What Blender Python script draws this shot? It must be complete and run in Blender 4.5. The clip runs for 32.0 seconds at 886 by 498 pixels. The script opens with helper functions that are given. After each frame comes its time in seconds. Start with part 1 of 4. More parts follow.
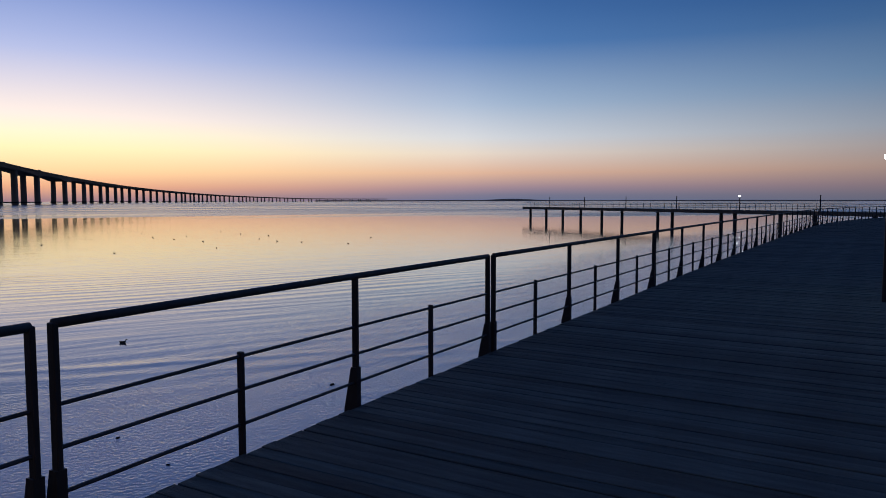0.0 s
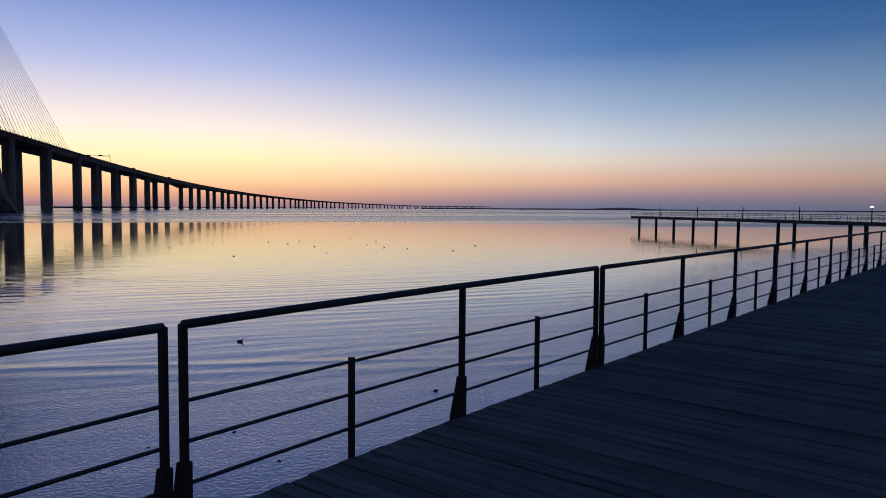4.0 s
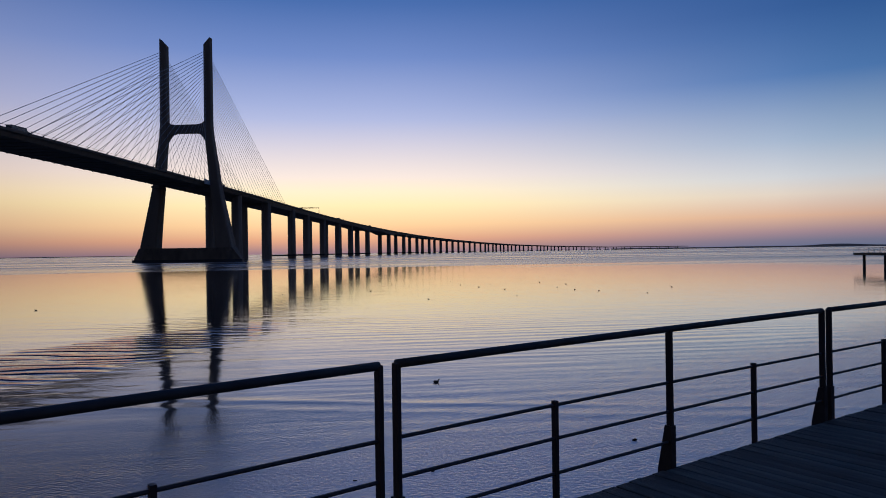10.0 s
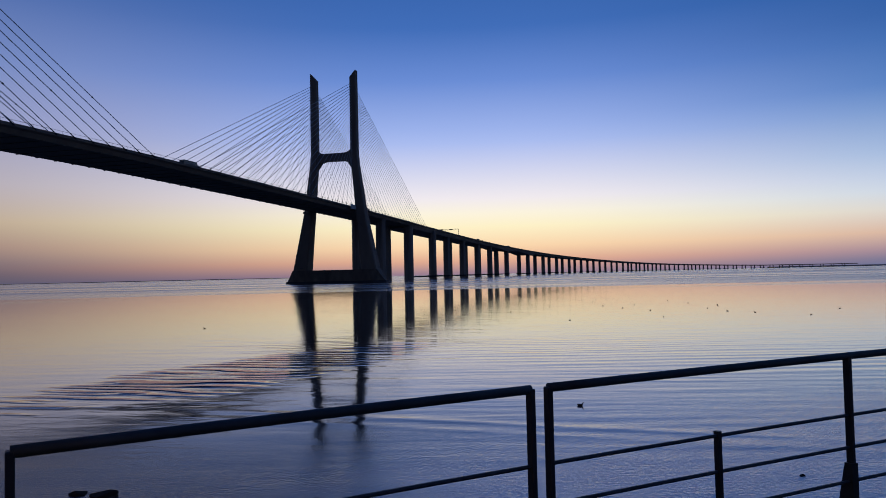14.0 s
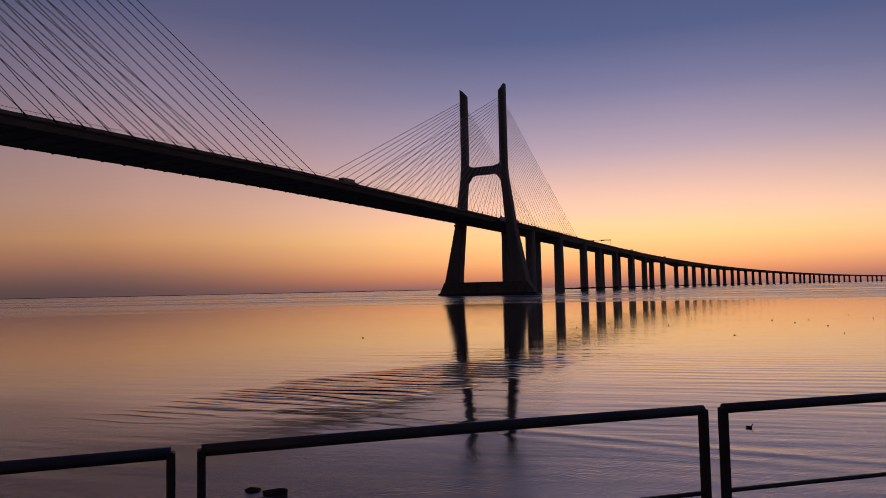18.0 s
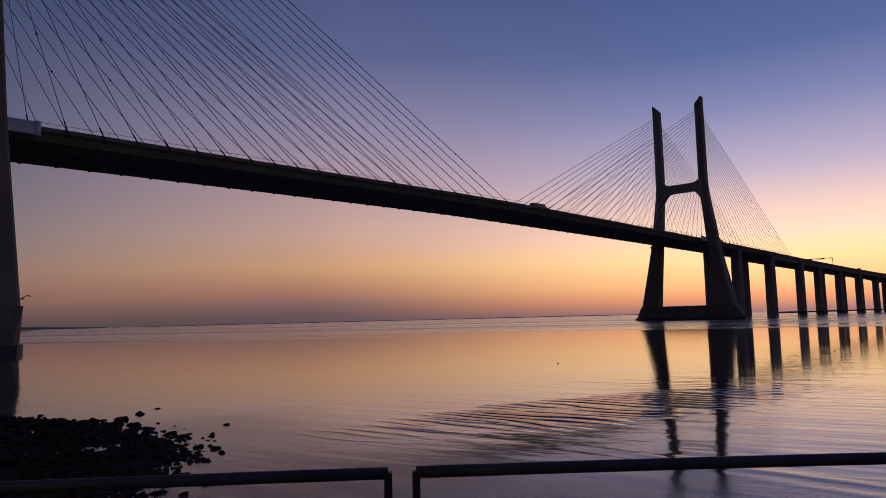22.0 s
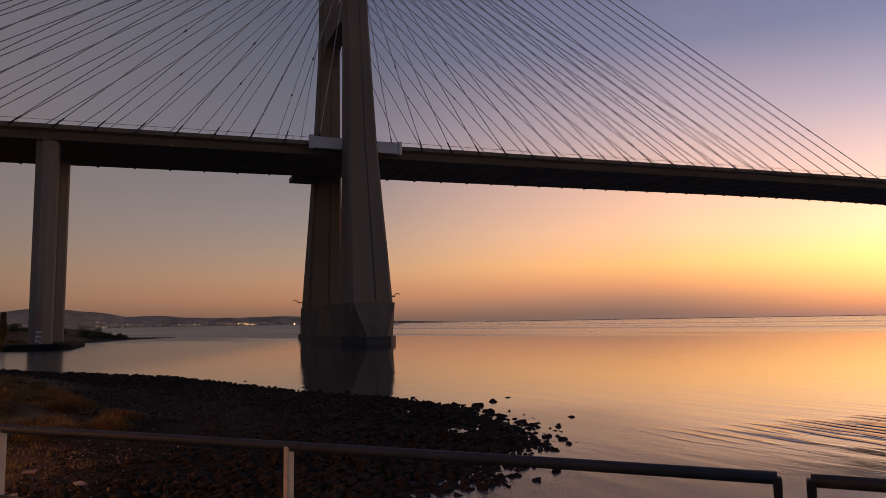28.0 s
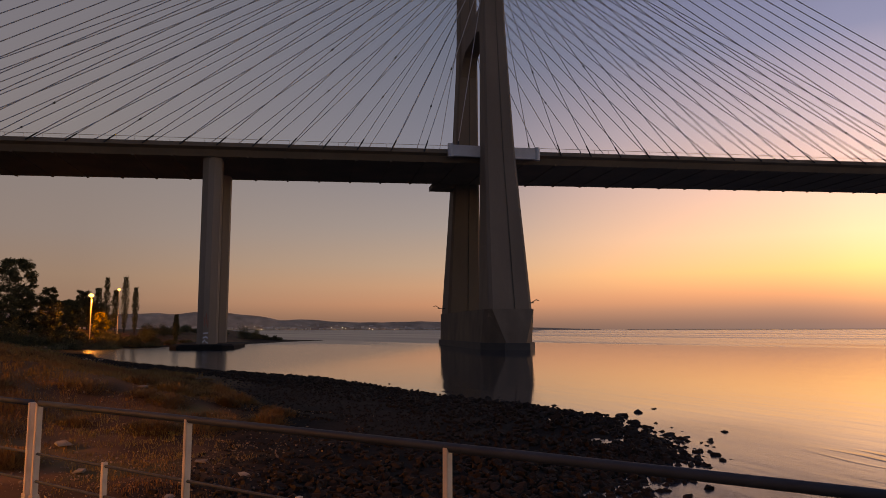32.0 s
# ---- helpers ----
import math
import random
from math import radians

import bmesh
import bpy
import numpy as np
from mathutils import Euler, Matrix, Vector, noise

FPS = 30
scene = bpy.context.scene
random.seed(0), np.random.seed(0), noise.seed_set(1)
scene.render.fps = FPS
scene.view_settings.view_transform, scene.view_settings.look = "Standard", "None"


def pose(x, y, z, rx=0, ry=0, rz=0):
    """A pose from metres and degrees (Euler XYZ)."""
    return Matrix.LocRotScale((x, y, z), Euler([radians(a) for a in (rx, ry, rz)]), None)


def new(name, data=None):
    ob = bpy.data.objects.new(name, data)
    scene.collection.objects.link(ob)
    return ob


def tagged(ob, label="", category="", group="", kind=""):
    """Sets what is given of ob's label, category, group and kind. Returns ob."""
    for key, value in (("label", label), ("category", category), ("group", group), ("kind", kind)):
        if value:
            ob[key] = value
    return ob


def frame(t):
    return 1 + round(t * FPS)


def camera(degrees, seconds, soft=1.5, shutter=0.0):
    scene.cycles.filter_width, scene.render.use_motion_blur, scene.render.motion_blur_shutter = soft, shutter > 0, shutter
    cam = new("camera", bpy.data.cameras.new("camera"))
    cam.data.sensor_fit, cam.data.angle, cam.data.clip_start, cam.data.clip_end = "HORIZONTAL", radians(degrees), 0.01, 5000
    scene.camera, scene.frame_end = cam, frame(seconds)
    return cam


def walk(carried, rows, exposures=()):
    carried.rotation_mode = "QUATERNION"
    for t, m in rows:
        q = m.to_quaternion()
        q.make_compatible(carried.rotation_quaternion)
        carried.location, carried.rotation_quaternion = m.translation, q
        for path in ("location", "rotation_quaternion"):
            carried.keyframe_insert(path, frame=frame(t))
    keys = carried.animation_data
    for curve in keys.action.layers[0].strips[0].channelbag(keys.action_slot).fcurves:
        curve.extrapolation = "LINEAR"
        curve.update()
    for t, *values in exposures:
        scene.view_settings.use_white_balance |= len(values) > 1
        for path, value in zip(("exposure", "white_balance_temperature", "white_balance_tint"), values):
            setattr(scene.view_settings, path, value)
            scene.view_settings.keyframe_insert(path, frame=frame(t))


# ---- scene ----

# ---------------------------------------------------------------- camera
cam = camera(64.50, 32.0, soft=0.9)
# seconds, place, tilt, lean, turn
ROWS = [
    (0, 0.225, 0.126, 4.721, 86.06, 0.06, -2.34),
    (0.5, 0.218, 0.125, 4.746, 85.93, -0.10, -1.01),
    (1, 0.215, 0.123, 4.747, 85.87, -0.29, 0.24),
    (1.5, 0.216, 0.128, 4.745, 85.88, -0.38, 1.21),
    (2, 0.207, 0.129, 4.741, 86.16, -0.42, 1.98),
    (2.5, 0.208, 0.129, 4.747, 86.32, -0.26, 2.09),
    (3, 0.203, 0.132, 4.746, 86.68, -0.25, 4.13),
    (3.5, 0.195, 0.134, 4.745, 86.61, -0.41, 5.25),
    (5.5, 0.185, 0.123, 4.729, 87.45, -0.24, 9.73),
    (6, 0.178, 0.124, 4.729, 87.72, -0.24, 10.79),
    (6.5, 0.170, 0.122, 4.729, 87.89, -0.02, 12.29),
    (7, 0.166, 0.121, 4.726, 88.29, 0.26, 13.74),
    (7.5, 0.159, 0.118, 4.726, 88.34, 0.42, 15.22),
    (8, 0.156, 0.108, 4.731, 88.69, 0.62, 16.15),
    (8.5, 0.143, 0.111, 4.731, 88.85, 0.54, 17.31),
    (9, 0.131, 0.108, 4.732, 89.32, 0.66, 18.77),
    (9.5, 0.125, 0.103, 4.735, 89.75, 0.82, 19.84),
    (10, 0.112, 0.101, 4.739, 90.19, 0.82, 21.47),
    (10.5, 0.100, 0.101, 4.738, 90.43, 0.80, 22.86),
    (11, 0.093, 0.096, 4.741, 90.48, 1.12, 24.23),
    (11.5, 0.088, 0.094, 4.742, 90.93, 0.84, 25.26),
    (12, 0.081, 0.087, 4.745, 91.30, 1.06, 26.83),
    (12.5, 0.075, 0.087, 4.747, 91.48, 1.10, 28.51),
    (13, 0.075, 0.085, 4.744, 91.68, 1.29, 29.99),
    (13.5, 0.060, 0.083, 4.749, 92.01, 0.97, 31.49),
    (14, 0.050, 0.086, 4.750, 92.06, 1.25, 32.79),
    (14.5, 0.037, 0.094, 4.747, 92.46, 1.37, 34.74),
    (16.5, -0.002, 0.117, 4.745, 92.64, 1.37, 40.20),
    (17, -0.010, 0.108, 4.746, 93.05, 1.40, 42.27),
    (17.5, -0.013, 0.096, 4.751, 93.46, 1.00, 43.74),
    (18, -0.019, 0.089, 4.752, 93.29, 1.20, 44.98),
    (18.5, -0.023, 0.088, 4.753, 93.67, 1.31, 47.02),
    (19, -0.029, 0.090, 4.756, 93.89, 1.52, 48.57),
    (19.5, -0.040, 0.089, 4.758, 94.44, 1.07, 50.77),
    (20, -0.060, 0.092, 4.754, 95.04, 1.00, 52.95),
    (20.5, -0.080, 0.099, 4.754, 95.25, 1.03, 55.29),
    (21, -0.104, 0.095, 4.754, 95.61, 1.09, 57.02),
    (21.5, -0.119, 0.086, 4.746, 95.66, 1.13, 58.99),
    (22, -0.117, 0.083, 4.746, 95.68, 1.40, 60.62),
    (22.5, -0.112, 0.071, 4.748, 95.25, 1.33, 62.48),
    (23, -0.098, 0.058, 4.752, 95.49, 1.46, 64.64),
    (23.5, -0.092, 0.041, 4.753, 95.27, 1.84, 66.49),
    (24, -0.094, 0.024, 4.758, 95.40, 2.04, 69.07),
    (24.5, -0.101, 0.005, 4.753, 95.62, 1.50, 71.48),
    (25, -0.105, 0.002, 4.753, 95.42, 1.53, 74.17),
    (25.5, -0.110, -0.006, 4.745, 95.44, 1.21, 76.48),
    (26, -0.108, -0.014, 4.744, 95.53, 0.94, 78.57),
    (26.5, -0.114, -0.021, 4.743, 95.64, 1.35, 81.06),
    (28.5, -0.105, -0.092, 4.737, 96.00, 0.52, 89.00),
    (29, -0.102, -0.104, 4.739, 96.11, 0.38, 90.28),
    (29.5, -0.095, -0.112, 4.739, 96.13, 0.71, 91.45),
    (30, -0.090, -0.113, 4.737, 96.04, 0.66, 93.00),
    (30.5, -0.090, -0.125, 4.737, 96.10, 0.58, 94.50),
    (31, -0.092, -0.145, 4.737, 96.31, 0.50, 96.11),
    (31.5, -0.095, -0.161, 4.732, 96.51, 0.31, 96.98),
    (32, -0.098, -0.169, 4.729, 96.52, 0.09, 98.63),
]
# seconds, stops, kelvin, tint
EXPOSURES = [(0, .27, 6600, 10), (2, .27, 6600, 10), (5.5, .24, 6600, 10), (8, .22, 6600, 10), (11.2, .16, 6500, 10), (12, .16, 5700, 8), (14.5, .12, 5700, 8), (16.5, -.09, 11300, 40), (18, -.10, 11100, 40), (19, -.08, 10900, 40), (20, .0, 10600, 40), (21, .09, 9700, 35), (22, .13, 9200, 32), (23, .15, 9300, 30), (24, .39, 9300, 32), (25, .57, 12000, 34), (26, .78, 13500, 34), (29, 1.1, 21500, 28), (32, 1.36, 22500, 27)]

walk(cam, [(t, pose(*p)) for t, *p in ROWS], EXPOSURES)

# ---------------------------------------------------------------- world and light
GLOW_AZ = 28.0                      # where the sun is about to rise, degrees left of +y


def ramp(nt, stops, interp="EASE"):
    node = nt.nodes.new("ShaderNodeValToRGB")
    cr = node.color_ramp
    cr.interpolation = interp
    while len(cr.elements) < len(stops):
        cr.elements.new(0.5)
    for el, (pos, col) in zip(cr.elements, stops):
        el.position, el.color = pos, (*col, 1)
    return node


def math_node(nt, op, a=None, b=None, clamp=False):
    node = nt.nodes.new("ShaderNodeMath")
    node.operation, node.use_clamp = op, clamp
    for i, v in enumerate((a, b)):
        if v is None:
            continue
        if isinstance(v, (int, float)):
            node.inputs[i].default_value = v
        else:
            nt.links.new(v, node.inputs[i])
    return node.outputs[0]


def mix_col(nt, fac, a, b, blend="MIX"):
    node = nt.nodes.new("ShaderNodeMix")
    node.data_type, node.blend_type = "RGBA", blend
    for sock, v in ((node.inputs[0], fac), (node.inputs[6], a), (node.inputs[7], b)):
        if isinstance(v, (int, float)):
            sock.default_value = v
        elif isinstance(v, tuple):
            sock.default_value = (*v, 1)
        else:
            nt.links.new(v, sock)
    return node.outputs[2]


world = bpy.data.worlds.new("dawn_sky")
world.use_nodes = True
scene.world = world
wt = world.node_tree
wt.nodes.clear()
coord = wt.nodes.new("ShaderNodeTexCoord")
norm = wt.nodes.new("ShaderNodeVectorMath")
norm.operation = "NORMALIZE"
wt.links.new(coord.outputs["Generated"], norm.inputs[0])
sep = wt.nodes.new("ShaderNodeSeparateXYZ")
wt.links.new(norm.outputs[0], sep.inputs[0])
height = math_node(wt, "ADD", math_node(wt, "MULTIPLY", sep.outputs[2], 1.0), 0.0, True)
# cosine of the angle in plan between the direction and the coming sunrise
flat = math_node(wt, "SQRT", math_node(wt, "SUBTRACT", 1.0, math_node(wt, "MULTIPLY", sep.outputs[2], sep.outputs[2])))
gx, gy = -math.sin(radians(GLOW_AZ)), math.cos(radians(GLOW_AZ))
dot = math_node(wt, "ADD", math_node(wt, "MULTIPLY", sep.outputs[0], gx), math_node(wt, "MULTIPLY", sep.outputs[1], gy))
cosine = math_node(wt, "DIVIDE", dot, math_node(wt, "MAXIMUM", flat, 0.02))
# sine of elevation against colour: towards the glow, 40, 80 and 180 degrees away from it
GLOW = [(0.0, (.29, .18, .22)), (.018, (.72, .36, .22)), (.038, (.93, .60, .32)), (.066, (.97, .79, .45)), (.085, (.96, .81, .57)), (.106, (.87, .745, .68)),
        (.184, (.405, .455, .69)), (.203, (.335, .40, .66)), (.267, (.152, .240, .53)), (.334, (.060, .140, .385)), (.45, (.028, .085, .275)), (1.0, (.015, .05, .20))]
FLANK = [(0.0, (.114, .141, .24)), (.008, (.15, .156, .24)), (.018, (.28, .205, .26)), (.039, (.61, .38, .28)), (.067, (.65, .57, .51)), (.088, (.54, .575, .63)),
         (.134, (.31, .41, .56)), (.214, (.066, .166, .39)), (.291, (.029, .095, .28)), (.45, (.018, .062, .22)), (1.0, (.015, .05, .20))]
SIDE = [(0.0, (.10, .10, .14)), (.02, (.17, .13, .15)), (.045, (.25, .19, .18)), (.09, (.175, .205, .262)), (.15, (.072, .148, .265)),
        (.25, (.018, .066, .185)), (.4, (.009, .038, .128)), (1.0, (.015, .05, .20))]
BACK = [(0.0, (.035, .04, .06)), (.06, (.05, .055, .08)), (.15, (.055, .065, .10)), (.3, (.04, .06, .13)), (1.0, (.015, .05, .20))]
# the same on the other, northern side of the glow
NORTH_A = [(0, (.085, .079, .110)), (.01, (.100, .084, .110)), (.025, (.162, .120, .134)), (.045, (.315, .194, .158)), (.075, (.465, .325, .212)), (.12, (.430, .350, .345)), (.2, (.300, .288, .410)),
           (.26, (.198, .235, .415)), (.36, (.070, .122, .305)), (.5, (.034, .073, .230)), (1, (.010, .024, .102))]
NORTH_B = [(0, (.062, .053, .067)), (.01, (.093, .072, .083)), (.034, (.180, .121, .117)), (.06, (.182, .150, .153)), (.09, (.148, .157, .190)), (.146, (.099, .133, .207)), (.25, (.050, .086, .183)), (.41, (.026, .057, .142)), (1, (.008, .016, .062))]
NORTH_C = [(0, (.048, .044, .054)), (.04, (.094, .084, .096)), (.07, (.096, .096, .114)), (.126, (.078, .098, .147)), (.25, (.060, .089, .152)), (.4, (.046, .073, .138)), (1, (.010, .020, .053))]
glow, flank, side, back, north_a, north_b, north_c = (ramp(wt, r, "LINEAR") for r in (GLOW, FLANK, SIDE, BACK, NORTH_A, NORTH_B, NORTH_C))
for node in (glow, flank, side, back, north_a, north_b, north_c):
    wt.links.new(height, node.inputs[0])


def map_range(nt, v, a, b, steps="SMOOTHSTEP"):
    node = nt.nodes.new("ShaderNodeMapRange")
    node.interpolation_type = steps
    nt.links.new(v, node.inputs[0])
    node.inputs[1].default_value, node.inputs[2].default_value = a, b
    return node.outputs[0]


leftward = math_node(wt, "ADD", math_node(wt, "MULTIPLY", sep.outputs[0], -gy), math_node(wt, "MULTIPLY", sep.outputs[1], gx))
angle = math_node(wt, "ARCTAN2", leftward, dot)
right = math_node(wt, "MULTIPLY", angle, -1.0)
col = mix_col(wt, map_range(wt, right, 0.0, radians(40)), glow.outputs[0], flank.outputs[0])
col = mix_col(wt, map_range(wt, right, radians(32), radians(70), "LINEAR"), col, side.outputs[0])
col = mix_col(wt, map_range(wt, right, radians(82), radians(160)), col, back.outputs[0])
col = mix_col(wt, map_range(wt, angle, radians(6), radians(46)), col, north_a.outputs[0])
col = mix_col(wt, map_range(wt, angle, radians(40), radians(70), "LINEAR"), col, north_b.outputs[0])
col = mix_col(wt, map_range(wt, angle, radians(66), radians(98), "LINEAR"), col, north_c.outputs[0])
col = mix_col(wt, map_range(wt, angle, radians(84), radians(150)), col, back.outputs[0])
bg = wt.nodes.new("ShaderNodeBackground")
wt.links.new(col, bg.inputs[0])
bg.inputs[1].default_value = 1.0
wout = wt.nodes.new("ShaderNodeOutputWorld")
wt.links.new(bg.outputs[0], wout.inputs[0])


def lamp(name, place, watts, colour, size=0.15):
    data = bpy.data.lights.new(name, "SPOT")          # shaded lantern: lights downwards only
    data.spot_size, data.spot_blend = radians(168), .25
    data.energy, data.color, data.shadow_soft_size = watts, colour, size
    ob = new(name, data)
    ob.location = place
    return ob


SODIUM = (1.0, 0.46, 0.14)
lamp("unseen_promenade_light", (-0.5, -15.0, 7.5), 1300, SODIUM, 0.2)
# second light, out of view, added to brighten the brown bank
lamp("unseen_promenade_light", (-12.0, -36.0, 8.0), 10500, SODIUM, 0.2)

# ---------------------------------------------------------------- materials
def material(name, base, rough=0.7, metal=0.0, vary=0.25, scale=1.0, bump=0.0, bump_scale=20.0, spec=0.5, second=None, streak=None, per_object=0.0, coords="Object"):
    """A plain surface with mottling at two scales, fine relief and, where asked, a second colour and a change from piece to piece."""
    mat = bpy.data.materials.new(name)
    mat.use_nodes = True
    nt = mat.node_tree
    bsdf = nt.nodes["Principled BSDF"]
    tc = nt.nodes.new("ShaderNodeTexCoord")
    mp = nt.nodes.new("ShaderNodeMapping")
    nt.links.new(tc.outputs[coords], mp.inputs[0])
    if streak:
        mp.inputs["Scale"].default_value = streak
    big = nt.nodes.new("ShaderNodeTexNoise")
    big.inputs["Scale"].default_value, big.inputs["Detail"].default_value = scale, 6
    fine = nt.nodes.new("ShaderNodeTexNoise")
    fine.inputs["Scale"].default_value, fine.inputs["Detail"].default_value = bump_scale, 5
    for n in (big, fine):
        nt.links.new(mp.outputs[0], n.inputs[0])
    dark = tuple(c * (1 - vary) for c in base)
    light = second or tuple(min(1, c * (1 + vary)) for c in base)
    r = ramp(nt, [(0.32, dark), (0.68, light)], "LINEAR")
    nt.links.new(big.outputs[0], r.inputs[0])
    colour = mix_col(nt, math_node(nt, "MULTIPLY", fine.outputs[0], 0.5), r.outputs[0], tuple(c * 0.75 for c in base))
    if per_object:
        info = nt.nodes.new("ShaderNodeObjectInfo")
        value = math_node(nt, "ADD", math_node(nt, "MULTIPLY", info.outputs["Random"], 2 * per_object), 1 - per_object)
        hsv = nt.nodes.new("ShaderNodeHueSaturation")
        nt.links.new(value, hsv.inputs["Value"])
        nt.links.new(colour, hsv.inputs["Color"])
        colour = hsv.outputs[0]
    nt.links.new(colour, bsdf.inputs["Base Color"])
    bsdf.inputs["Roughness"].default_value, bsdf.inputs["Metallic"].default_value = rough, metal
    bsdf.inputs["Specular IOR Level"].default_value = spec
    if bump:
        b = nt.nodes.new("ShaderNodeBump")
        b.inputs["Strength"].default_value, b.inputs["Distance"].default_value = bump, 0.02
        nt.links.new(fine.outputs[0], b.inputs["Height"])
        nt.links.new(b.outputs[0], bsdf.inputs["Normal"])
    return mat


def glowing(name, colour, strength):
    mat = bpy.data.materials.new(name)
    mat.use_nodes = True
    bsdf = mat.node_tree.nodes["Principled BSDF"]
    bsdf.inputs["Base Color"].default_value = (*colour, 1)
    bsdf.inputs["Emission Color"].default_value = (*colour, 1)
    bsdf.inputs["Emission Strength"].default_value = strength
    return mat


CONCRETE = material("concrete", (.195, .140, .098), .85, vary=.18, scale=.12, bump=.25, bump_scale=2.0, streak=(1, 1, .25))
STAINED = material("stained_concrete", (.145, .102, .068), .85, vary=.35, scale=.25, bump=.3, bump_scale=2.0, streak=(1, 1, .4))
PIER_CONC = material("pier_concrete", (.25, .195, .15), .85, vary=.2, scale=.15, bump=.25, bump_scale=2.0, streak=(1, 1, .2))
DARK_CONC = material("wet_concrete", (.04, .038, .036), .7, vary=.3, scale=.3, bump=.3, bump_scale=3)
PALE = material("pale_panel", (.55, .54, .52), .6, vary=.12, scale=.4)
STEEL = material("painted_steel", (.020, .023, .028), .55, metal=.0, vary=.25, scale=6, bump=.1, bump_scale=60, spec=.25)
RAIL_PAINT = material("rail_paint", (.028, .038, .046), .6, vary=.3, scale=6, bump=.12, bump_scale=60, spec=.25)
# tan base carries the sodium lamplight seen on the shore posts
GALV = material("lamplit_tan_steel", (.62, .47, .34), .6, metal=.0, vary=.2, scale=5, bump=.1, bump_scale=60)
CABLE = material("stay_sheath", (.50, .49, .47), .6, vary=.15, scale=.3)
TIMBER = material("weathered_timber", (.040, .066, .064), .85, vary=.5, scale=1.6, bump=.5, bump_scale=22, streak=(1, 9, 9), per_object=.38)
ROCK = material("wet_basalt", (.021, .0145, .010), .8, vary=.4, scale=3, bump=.7, bump_scale=14, per_object=.35, spec=.12)
RUBBLE = material("brown_rubble", (.20, .135, .095), .9, vary=.5, scale=3, bump=.6, bump_scale=16, spec=.1)
PALE_STONE = material("pale_rubble", (.20, .165, .13), .85, vary=.3, scale=4, bump=.6, bump_scale=16, per_object=.35)
ASPHALT = material("asphalt", (.05, .05, .05), .9, vary=.2, scale=.5)
BARK = material("bark", (.06, .048, .038), .9, vary=.3, scale=3, bump=.5, bump_scale=12)
LEAF = material("foliage", (.105, .098, .052), .8, vary=.4, scale=.6, per_object=.2, spec=.1)
# the street lamp's yellow light is put into this leaf colour
LAMPLIT_LEAF = material("lamplit_foliage", (.17, .13, .03), .8, vary=.4, scale=.6, spec=.1)
DRY_GRASS = material("dry_grass", (.33, .15, .068), .95, vary=.5, scale=.16, second=(.19, .165, .056), spec=.05)
BRUSH = material("dry_brush", (.27, .14, .068), .95, vary=.5, scale=.7, second=(.15, .105, .04), spec=.05, per_object=.35)
# distance haze worked into the base colour, lightened and warmed
HILL = material("hazed_hillside", (.46, .29, .19), 1.0, vary=.35, scale=.012, spec=0)
HOUSE = material("far_render", (.62, .48, .36), .9, vary=.15, scale=.02, spec=0, per_object=.25)
PAINT_DARK = material("car_paint", (.05, .05, .055), .35, vary=.1, scale=1)
GLASS_DARK = material("dark_glass", (.02, .022, .025), .1, vary=.05, scale=1)
RUBBER = material("rubber", (.02, .02, .02), .9, vary=.1, scale=4)
DUCK = material("brown_plumage", (.045, .036, .028), .8, vary=.3, scale=12)
LAMP_WARM = glowing("sodium_lamp_glass", (1.0, .50, .14), 4.5)
LAMP_COOL = glowing("white_lamp_glass", (.85, 1.0, 1.0), 40)
TOWN_LIGHT = glowing("town_lamp_glass", (1.0, .70, .42), 30)


WAKE_TURN = 22                      # way of the wake's crests, degrees from +x


